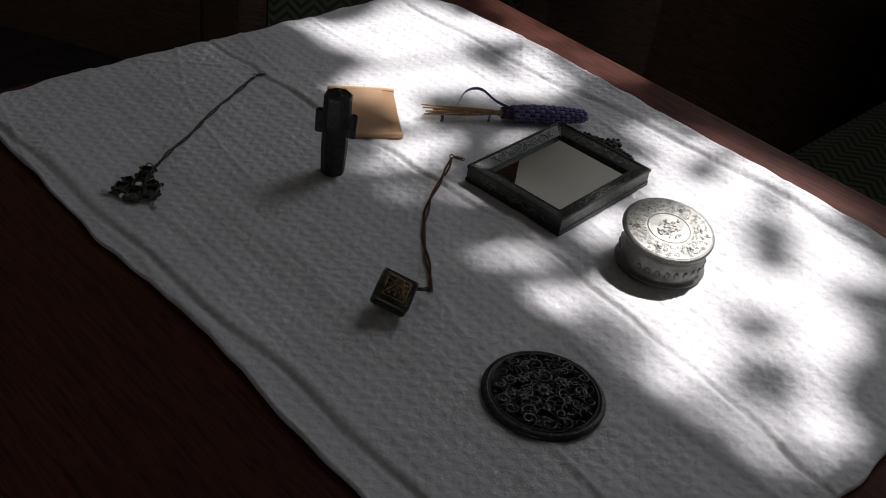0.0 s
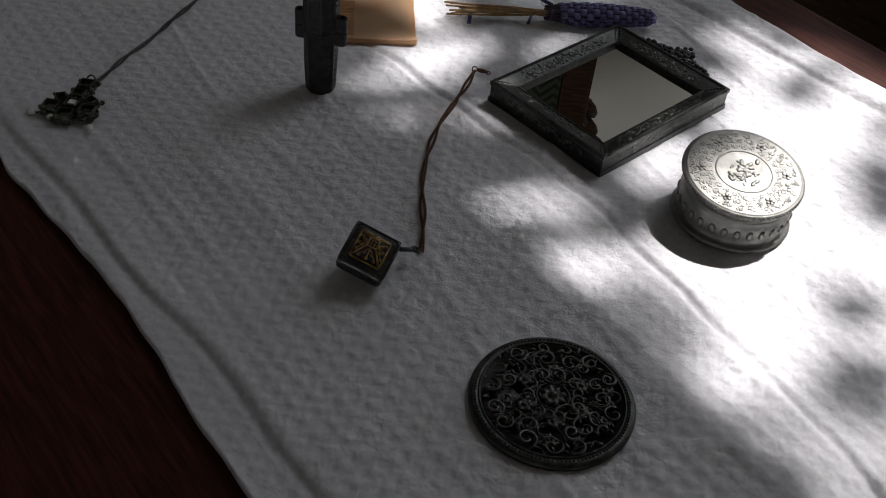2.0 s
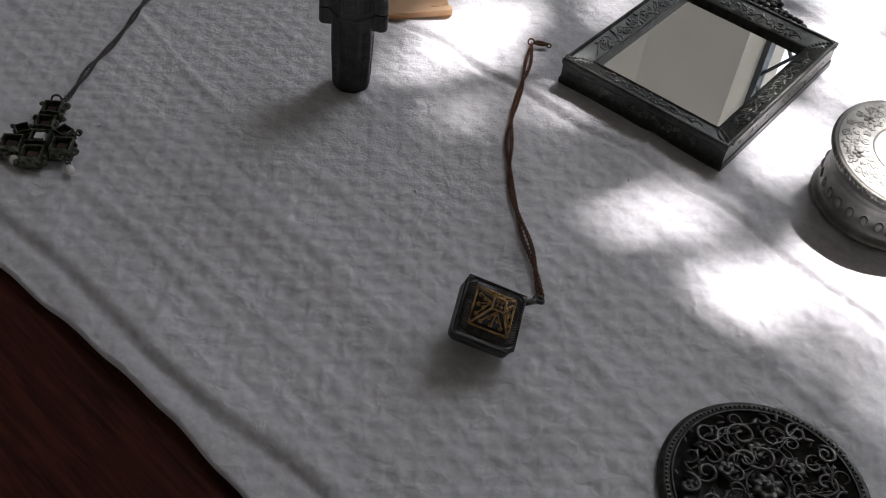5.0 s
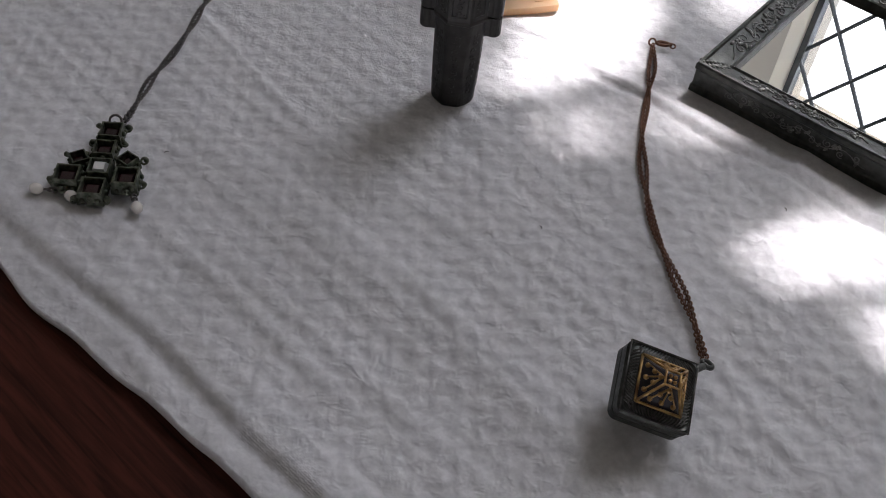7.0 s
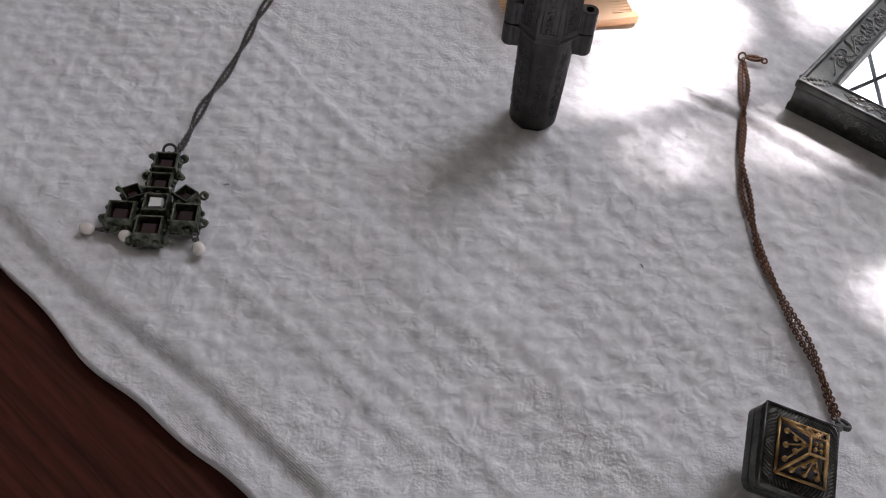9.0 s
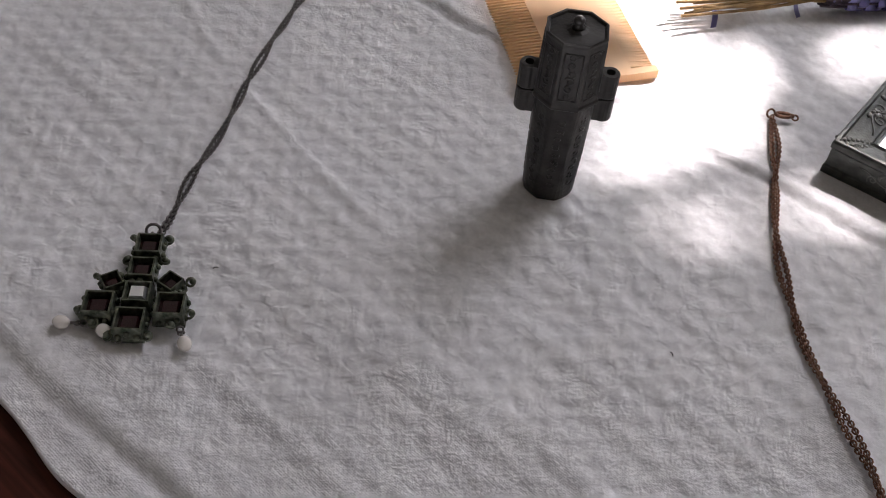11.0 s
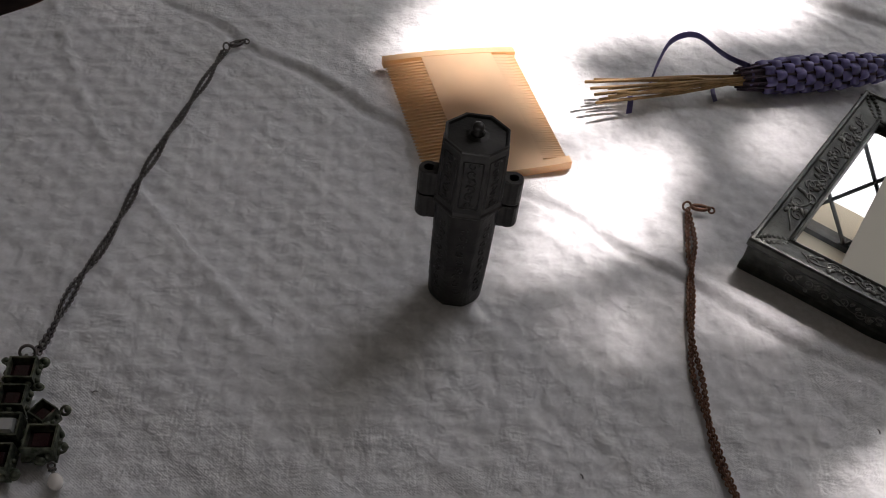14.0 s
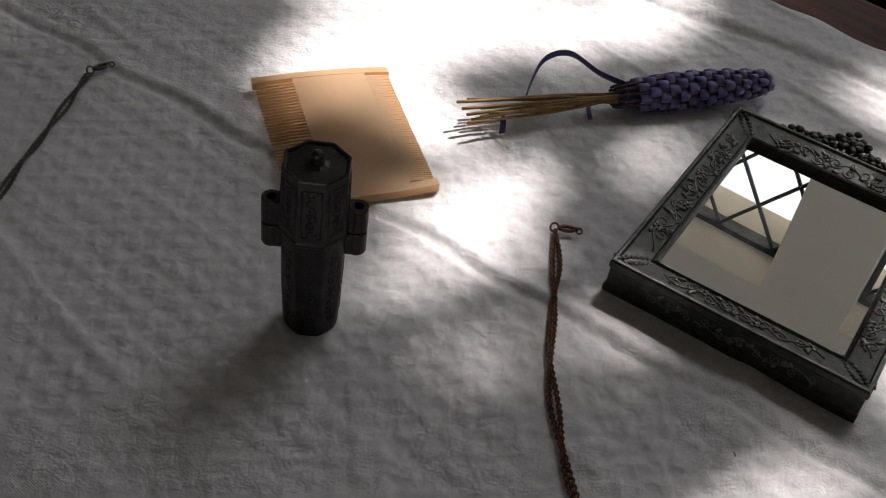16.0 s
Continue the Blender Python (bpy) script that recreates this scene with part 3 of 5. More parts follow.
def cloth_z(a, b):
    """The height of the cloth: creases from folding, hems and slow wrinkles."""
    crease = np.interp(a, CREASE_A, CREASE_B) + 0.0015 * math.sin(a * 90)
    d = b - crease
    z = 0.0009 * math.exp(-(d / 0.0034) ** 2) * (1 + 0.4 * math.sin(a * 31)) - 0.0015 * math.exp(-((d + 0.0050) / 0.0028) ** 2)
    z += 0.0004 * math.exp(-(d / 0.03) ** 2)
    # hems: a second layer inside the edge, ending in a soft groove
    for edge, sign in ((np.interp(a, (-0.8, -0.56, -0.4), (0.322, 0.330, 0.338)) + 0.002 * math.sin(a * 40), 1), (np.interp(a, (-0.76, -0.6, -0.45, -0.2), (0.835, 0.850, 0.868, 0.872)) + 0.003 * math.sin(a * 33 + 1), -1)):
        e = (b - edge) * sign
        step = 1 / (1 + math.exp(max(-30, min(30, -e / 0.0014))))
        z += (0.0030 * step * math.exp(-max(0, e) / 0.016) if sign > 0 else 0.0026 * (1 - step)) - 0.0014 * math.exp(-((e + 0.003 * sign) / 0.0035) ** 2)
    z += 0.0009 * (noise.noise((a * 9, b * 16, 0.3))) + 0.0006 * noise.noise((a * 40, b * 26, 4.1))
    for k, (fa, fb, amp) in enumerate(((6, 5, 0.0009), (9, -4, 0.0008), (3, 11, 0.0009))):
        w = noise.noise((a * fa + b * fb, b * 3 - a * 2, 7.7 + k * 3.1))
        z += amp * math.exp(-(w / 0.045) ** 2)
    z += 0.0011 * noise.noise((a * 5, b * 42, 5.2)) + 0.0007 * noise.noise((a * 14 + b * 30, b * 60, 2.2))
    return z


def cloth():
    na, nb = 560, 500
    a0, a1, b0, b1 = -0.887, -0.118, 0.303, 0.884
    verts, faces = [], []
    for i in range(na + 1):
        for k in range(nb + 1):
            u, v = i / na, k / nb
            a, b = a0 + (a1 - a0) * u, b0 + (b1 - b0) * v
            # uneven hem and rounded corners
            wob = lambda t, s: 0.0035 * noise.noise((t * 26, s, 0)) + 0.006 * noise.noise((t * 7, s, 3))
            eb, ea = (2 * v - 1), (2 * u - 1)
            b += wob(a, 1.0 if eb < 0 else 9.0) * abs(eb) ** 6 + 0.010 * (1 - ea * ea) * (abs(eb) ** 4) * (1 if eb < 0 else 0.9)
            a += wob(b, 5.0 if ea < 0 else 13.0) * abs(ea) ** 6
            r = abs(ea) ** 9 * abs(eb) ** 9
            a -= math.copysign(0.024 * r, ea)
            b -= math.copysign(0.024 * r, eb)
            drop = max(abs(ea), abs(eb))
            z = cloth_z(a, b) + 0.0007 * max(0, (drop - 0.97) / 0.03) * (0.5 + noise.noise((a * 30, b * 30, 2)))
            verts.append((a, b, max(z, -0.0034)))
    w = nb + 1
    for i in range(na):
        for k in range(nb):
            p = i * w + k
            faces.append((p, p + w, p + w + 1, p + 1))
    # turned-down selvedge all round
    loop = [k for k in range(nb + 1)] + [i * w + nb for i in range(1, na + 1)] + [na * w + k for k in range(nb - 1, -1, -1)] + [i * w for i in range(na - 1, 0, -1)]
    base = len(verts)
    for p in loop:
        x, y, z = verts[p]
        verts.append((x, y, TOP_Z + 0.0004))
    for j in range(len(loop)):
        j2 = (j + 1) % len(loop)
        faces.append((loop[j], loop[j2], base + j2, base + j))
    me = bpy.data.meshes.new("tablecloth")
    me.from_pydata(verts, [], faces)
    me.materials.append(COTTON)
    me.shade_smooth()
    ob = new("tablecloth", me)
    ob.matrix_basis = TABLE
    tagged(ob, "white cotton cloth with creases lying on the table", "tablecloth")


cloth()


def rest(x, y):
    """How far the cloth rises at a place of the plan."""
    return max(0.0, cloth_z(x * E1.x + y * E1.y, x * E2.x + y * E2.y))


# ---- ornament helpers ----
def spiral(centre, r0, turns, start, sense=1, n=16, lift=0.0):
    c = Vector(centre)
    out = []
    for k in range(n + 1):
        f = k / n
        r = r0 * (1 - 0.8 * f)
        a = start + sense * turns * 2 * math.pi * f
        out.append(c + Vector((r * math.cos(a), r * math.sin(a), lift * math.sin(math.pi * f))))
    return out


def flower(bm, centre, r, petals=5, z=0.0, turn=0.0, h=0.35):
    c = Vector(centre)
    for k in range(petals):
        a = turn + 2 * math.pi * k / petals
        ball(bm, r * 0.42, Matrix.Translation(c + Vector((0.6 * r * math.cos(a), 0.6 * r * math.sin(a), z))) @ Matrix.Rotation(a, 4, "Z") @ Matrix.Diagonal((1.1, 0.85, h, 1)), 8)
    ball(bm, r * 0.3, Matrix.Translation(c + Vector((0, 0, z + r * 0.12))), 8)


def vine(bm, length, width, wire, seed, z=0.0, to=Matrix()):
    """Scrolling stems with curls, leaves and small flowers along x."""
    rng = random.Random(seed)
    tmp = bmesh.new()
    stem = [(x, width * 0.26 * math.sin(x / length * 2 * math.pi * length / 0.022), z) for x in np.linspace(-length / 2, length / 2, 40)]
    tube(tmp, stem, wire, 5)
    k, x = 0, -length / 2 + 0.006
    while x < length / 2 - 0.004:
        s = 1 if k % 2 else -1
        tube(tmp, spiral((x, s * width * 0.14, z), width * rng.uniform(0.26, 0.36), 1.3, rng.uniform(0, 6.3), s, 14), wire * 0.95, 5)
        for j in range(2):
            ball(tmp, width * 0.13, pose(x + rng.uniform(-0.004, 0.004), -s * width * rng.uniform(0.1, 0.36), z, 0, 0, rng.uniform(0, 180)) @ Matrix.Diagonal((1.5, 0.8, 0.6, 1)), 7)
        if k % 3 == 1:
            flower(tmp, (x + 0.004, s * width * 0.2, z), width * 0.24, 5, 0.0002, rng.random())
        k += 1
        x += 0.0075
    bmesh.ops.transform(tmp, matrix=to, verts=tmp.verts)
    me = bpy.data.meshes.new("tmp")
    tmp.to_mesh(me)
    tmp.free()
    bm.from_mesh(me)
    bpy.data.meshes.remove(me)


# ---- small mirror in a chased pewter frame, lying on its back ----
def hand_mirror():
    hx, hy, ox, oy, zt, zi = 0.0695, 0.0545, 0.0532, 0.0402, 0.0180, 0.0118
    top = thing("framed_mirror", pose(0.121, 0.8385, 0.0008, 0, 0, 50.8), "small mirror in a chased dark pewter frame lying flat", "mirror")
    bm = bmesh.new()
    box(bm, 2 * hx - 0.006, 2 * hy - 0.006, 0.008, pose(0, 0, 0.0045))
    part("back_board", bm, BLACKMETAL, top)
    bm = bmesh.new()
    box(bm, 2 * ox + 0.004, 2 * oy + 0.004, 0.0015, pose(0, 0, 0.0102))
    part("mirror_glass", bm, MIRROR, top, "clear silvered glass")
    # mitred sides: outer wall, rounded lip, sloping chased face, inner lip
    prof = [(0, 0.0), (0, 0.0045), (0.0008, 0.0052), (0.0008, 0.0135), (0, 0.0145), (0, zt - 0.0008), (0.0008, zt), (0.0022, zt), (0.003, zt - 0.0012), (0.0045, zt - 0.0016),
            (0.0150, zi + 0.0022), (0.0160, zi + 0.0030), (0.0172, zi + 0.0024), (0.0175, zi - 0.001), (0.0175, 0.002)]
    w = 0.0175
    sides = [((1, 0), (-hx, -hy), (hx, -hy)), ((0, 1), (hx, -hy), (hx, hy)), ((1, 0), (hx, hy), (-hx, hy)), ((0, 1), (-hx, hy), (-hx, -hy))]
    for k, (_, p, q) in enumerate(sides):
        p, q = Vector((*p, 0)), Vector((*q, 0))
        d = (q - p).normalized()
        n = Vector((-d.y, d.x, 0))
        L = (q - p).length
        wx = (hx - ox if k % 2 else hy - oy) / w
        other = (hy - oy if k % 2 else hx - ox) / w
        bm = bmesh.new()
        rows = [[bm.verts.new(p + n * o * wx + d * o * other + Vector((0, 0, z))) for o, z in prof],
                [bm.verts.new(q + n * o * wx - d * o * other + Vector((0, 0, z))) for o, z in prof]]
        for i in range(len(prof) - 1):
            bm.faces.new((rows[0][i], rows[1][i], rows[1][i + 1], rows[0][i + 1]))
        bmesh.ops.recalc_face_normals(bm, faces=bm.faces)
        side = part("frame_side", bm, PEWTER, top)
        mid = (p + q) / 2
        ang = math.degrees(math.atan2(d.y, d.x))
        slope = math.degrees(math.atan2(zt - 0.0016 - zi - 0.0022, 0.0105 * wx))
        bm = bmesh.new()
        c = mid + n * 0.0098 * wx
        vine(bm, L - 0.040, 0.0105, 0.00042, 10 + k, 0.0, pose(c.x, c.y, (zt + zi) / 2 + 0.0004, 0, 0, ang) @ pose(0, 0, 0, -slope))
        part("scrollwork", bm, WORN, side, "raised scrolling leaves", smooth=True)
        bm = bmesh.new()
        c = mid + n * 0.0008
        vine(bm, L - 0.03, 0.0075, 0.0003, 30 + k, 0.0, pose(c.x, c.y, 0.0092, 0, 0, ang) @ pose(0, 0, 0, 90))
        part("edge_scrollwork", bm, WORN, side, smooth=True)
        # pointed leaf over the mitre
        bm = bmesh.new()
        corner = p
        inward = (-corner).normalized()
        inward = Vector((math.copysign(hx - ox, -p.x), math.copysign(hy - oy, -p.y), 0)).normalized()
        for j in range(9):
            f = j / 8
            c = corner + inward * (0.004 + 0.018 * f) + Vector((0, 0, zt - 0.0010 - 0.0042 * f))
            wd = 0.0050 * math.sin(math.pi * (0.12 + 0.88 * f)) + 0.0012
            sidew = Vector((-inward.y, inward.x, 0))
            for s in (-1, -0.33, 0.33, 1):
                ball(bm, 0.0013, Matrix.Translation(c + sidew * wd * s + Vector((0, 0, 0.0003 - abs(s) * 0.0004))) @ Matrix.Diagonal((1, 1, 0.6, 1)), 7)
        part("corner_leaf", bm, PEWTER, top, smooth=True)
    # openwork crest beyond one short side
    bm = bmesh.new()
    rng = random.Random(8)
    tube(bm, [(hx + 0.0015, y, 0.0125) for y in np.linspace(-0.040, 0.040, 10)], 0.0011, 6)
    for y in np.linspace(-0.039, 0.039, 23):
        hgt = 0.004 + 0.016 * math.exp(-(y / 0.016) ** 2) + 0.003 * math.cos(y * 260)
        c = (hx + 0.001 + hgt * 0.6, y, 0.0125)
        tube(bm, spiral(c, hgt * 0.42 + 0.0010, 1.2, math.pi, 1 if y > 0 else -1, 14), 0.0008, 6)
        ball(bm, 0.0016 + 0.0007 * rng.random(), pose(hx + 0.001 + hgt, y, 0.0128 + rng.uniform(-0.0005, 0.0015)) @ Matrix.Diagonal((1.1, 1.2, 0.8, 1)), 8)
        ball(bm, 0.0013, pose(hx + 0.001 + hgt * 0.5, y + 0.0015, 0.0137) @ Matrix.Diagonal((1.4, 1, 0.8, 1)), 7)
    flower(bm, (hx + 0.013, 0, 0.0135), 0.0062, 6, 0.001, 0.3, 0.5)
    flower(bm, (hx + 0.008, 0.014, 0.0135), 0.0045, 5, 0.001, 0.6, 0.5)
    flower(bm, (hx + 0.008, -0.014, 0.0135), 0.0045, 5, 0.001, 0.1, 0.5)
    part("crest", bm, PEWTER, top, "openwork cast crest of flowers and scrolls", smooth=True)


hand_mirror()


# ---- round silver box with an embossed lid ----
def trinket_box():
    top = thing("trinket_box", pose(0.2055, 0.7345, 0.0008), "round silver trinket box with an embossed lid slightly tilted", "box")
    bm = bmesh.new()
    lathe(bm, [(0.0, 0.0), (0.0365, 0.0), (0.0385, 0.0008), (0.0388, 0.0018), (0.0370, 0.0030), (0.0352, 0.0042), (0.0348, 0.006), (0.0356, 0.010), (0.0362, 0.014), (0.0358, 0.0175),
                (0.0346, 0.0195), (0.0350, 0.0203), (0.0346, 0.0211), (0.0342, 0.0225), (0.0342, 0.0290), (0.0, 0.0290)], 72)
    body = part("body", bm, SILVER, top, smooth=True)
    bm = bmesh.new()
    ball(bm, 0.0026, pose(0, 0, 0, 0, 0, 0) @ Matrix.Diagonal((0.5, 0.85, 1.25, 1)), 12)
    boss = part("boss", bm, SILVER, body, smooth=True, at=pose(0.0362, 0, 0.0125))
    for k in range(1, 28):
        a = 2 * math.pi * k / 28
        share("boss", boss, body, Matrix.Rotation(a, 4, "Z") @ pose(0.0362, 0, 0.0125))
    # lid
    lid_at = pose(0, 0.0010, 0.0278, 8.0, 1.5, 0)
    bm = bmesh.new()
    lathe(bm, [(0.0352, 0.0), (0.0362, -0.0006), (0.0368, 0.0005), (0.0374, 0.003), (0.0386, 0.0042), (0.0389, 0.0055), (0.0386, 0.0068), (0.0378, 0.0074), (0.0370, 0.0073), (0.0366, 0.0077), (0.0362, 0.0078),
                (0.0358, 0.0078), (0.0188, 0.0079), (0.0185, 0.0079), (0.0183, 0.0083), (0.0178, 0.0083), (0.0176, 0.0079), (0.0173, 0.0079), (0.0001, 0.0080)], 84)
    lid = part("lid", bm, SILVER, top, smooth=True, at=lid_at)
    bm = bmesh.new()
    for k in range(88):
        a = 2 * math.pi * k / 88
        ball(bm, 0.0011, Matrix.Rotation(a, 4, "Z") @ pose(0.0386, 0, 0.0055, 35) @ Matrix.Diagonal((0.7, 0.7, 1.7, 1)), 6)
    part("rope_edge", bm, SILVER, lid, "twisted rope moulding", smooth=True)
    bm = bmesh.new()
    rng = random.Random(21)
    for k in range(72):
        a = 2 * math.pi * k / 72
        r = (0.0222, 0.0275, 0.0326)[k % 3]
        c = (r * math.cos(a), r * math.sin(a), 0.0078)
        tube(bm, spiral(c, rng.uniform(0.0019, 0.0029), 1.4, a + rng.uniform(-1, 1), 1 if k % 2 else -1, 14), 0.00032, 5)
        for j in range(4):
            b = a + rng.uniform(-0.1, 0.1)
            q = rng.uniform(0.0205, 0.0345)
            ball(bm, rng.uniform(0.0006, 0.0011), pose(q * math.cos(b), q * math.sin(b), 0.0077, 0, 0, rng.uniform(0, 180)) @ Matrix.Diagonal((1.8, 0.8, 0.42, 1)), 7)
        if k % 12 == 0:
            flower(bm, (0.0272 * math.cos(a + 0.1), 0.0272 * math.sin(a + 0.1), 0.0077), 0.0034, 5, 0.0002, a, 0.3)
    part("embossing", bm, SILVER, lid, "embossed ring of scrolls and leaves", smooth=True)
    bm = bmesh.new()
    for k in range(60):
        x, y = rng.gauss(0, 0.0042), rng.gauss(0, 0.0066)
        if abs(x) < 0.011 and abs(y) < 0.013:
            ball(bm, rng.uniform(0.0010, 0.0021), pose(x - 0.0005, y, 0.0078, 0, 0, rng.uniform(0, 180)) @ Matrix.Diagonal((1.5, 0.8, 0.42, 1)), 8)
    part("medallion", bm, SILVER, lid, "raised worn medallion", smooth=True)


trinket_box()


def rosette_mesh(r, petals, rise=0.0016):
    """One open flower: lobed petals round a raised eye, in a single skin."""
    bm = bmesh.new()
    seg = petals * 6
    rows = []
    for f, z in ((1.0, 0.0), (0.98, 0.35), (0.78, 0.75), (0.5, 0.6), (0.34, 0.45), (0.26, 0.9), (0.12, 1.15)):
        lobe = lambda a: 1 - (0.30 * f) * (0.5 - 0.5 * math.cos(petals * a)) ** 2
        rows.append([bm.verts.new((r * f * lobe(2 * math.pi * k / seg) * math.cos(2 * math.pi * k / seg), r * f * lobe(2 * math.pi * k / seg) * math.sin(2 * math.pi * k / seg),
                                   rise * z * (1 - 0.35 * f * (0.5 - 0.5 * math.cos(petals * 2 * math.pi * k / seg))))) for k in range(seg)])
    for a, b in zip(rows, rows[1:]):
        for k in range(seg):
            bm.faces.new((a[k], a[(k + 1) % seg], b[(k + 1) % seg], b[k]))
    bm.faces.new(rows[-1])
    return bm


# ---- pierced round plaque ----
def plaque():
    top = thing("filigree_disc", pose(0.1030, 0.5495, 0.0008, 0, 0, 20), "round dark pewter disc with pierced floral filigree", "disc")
    R = 0.0447
    bm = bmesh.new()
    lathe(bm, [(0.0, 0.0006), (R - 0.003, 0.0006), (R, 0.0004), (R + 0.0002, 0.0022), (R - 0.0008, 0.0034), (R - 0.0022, 0.0041), (R - 0.0046, 0.0043), (R - 0.0052, 0.0036), (R - 0.0057, 0.0022), (0, 0.0018)], 96)
    part("plate", bm, PEWTER, top, smooth=True)
    bm = bmesh.new()
    for k in range(120):
        ball(bm, 0.00075, Matrix.Rotation(2 * math.pi * k / 120, 4, "Z") @ pose(R - 0.0034, 0, 0.0042), 6)
    part("beading", bm, PEWTER, top, smooth=True)
    bm = bmesh.new()
    ring(bm, R - 0.0056, 0.0007, pose(0, 0, 0.0042), 72, 6)
    part("inner_rim", bm, PEWTER, top, smooth=True)
    rng = random.Random(4)
    # flowers: one in the middle and two rings
    part("centre_rosette", rosette_mesh(0.0078, 8, 0.0028), PEWTER, top, smooth=True, at=pose(0, 0, 0.0044))
    bm = bmesh.new()
    ring(bm, 0.0088, 0.0006, pose(0, 0, 0.0052), 36, 5)
    part("centre_ring", bm, PEWTER, top, smooth=True)
    petal = rosette_mesh(0.0046, 5)
    first = None
    for k in range(6):
        a = 2 * math.pi * k / 6 + 0.25
        at = pose(0.0175 * math.cos(a), 0.0175 * math.sin(a), 0.0054, 0, 0, 50 * k)
        if first is None:
            first = part("rosette", petal, PEWTER, top, smooth=True, at=at)
        else:
            share("rosette", first, top, at)
    for k in range(9):
        a = 2 * math.pi * k / 9
        share("rosette", first, top, pose(0.0300 * math.cos(a), 0.0300 * math.sin(a), 0.0044, 0, 0, 33 * k) @ Matrix.Diagonal((0.8, 0.8, 0.9, 1)))
    bm = bmesh.new()
    for k in range(45):
        a = 2 * math.pi * k / 45 + rng.uniform(-0.08, 0.08)
        r = (0.0135, 0.0240, 0.0312)[k % 3]
        c = (r * math.cos(a), r * math.sin(a), 0.0050)
        rad = min(rng.uniform(0.0036, 0.0078), 0.0368 - r)
        sense = 1 if k % 2 else -1
        scroll = spiral(c, rad, rng.uniform(0.7, 1.5), a + rng.uniform(-2.5, 2.5), sense, 20, rng.uniform(0.0006, 0.0020))
        tube(bm, scroll, rng.uniform(0.00056, 0.00086), 6)
        # stem running on from the scroll, curling the other way
        b = a + sense * rng.uniform(0.25, 0.5)
        q = rng.uniform(0.010, 0.034)
        tail = Vector((q * math.cos(b), q * math.sin(b), 0.0046))
        tube(bm, smooth_path([scroll[0], scroll[0].lerp(tail, 0.5) + Vector((rng.uniform(-0.003, 0.003), rng.uniform(-0.003, 0.003), 0.0012)), tail], 10), 0.00045, 5, taper=lambda t: 1 - 0.5 * t)
        for j in range(5):
            b, q = a + rng.uniform(-0.22, 0.22), min(0.0355, r + rng.uniform(-0.006, 0.0055))
            ball(bm, rng.uniform(0.0008, 0.0014), pose(q * math.cos(b), q * math.sin(b), 0.0046, rng.uniform(-25, 25), rng.uniform(-25, 25), rng.uniform(0, 180)) @ Matrix.Diagonal((1.9, 0.75, 0.55, 1)), 7)
    part("filigree", bm, TRACERY, top, "wire scrolls and leaves", smooth=True, at=Matrix.Diagonal((1.06, 1.06, 1, 1)))


plaque()


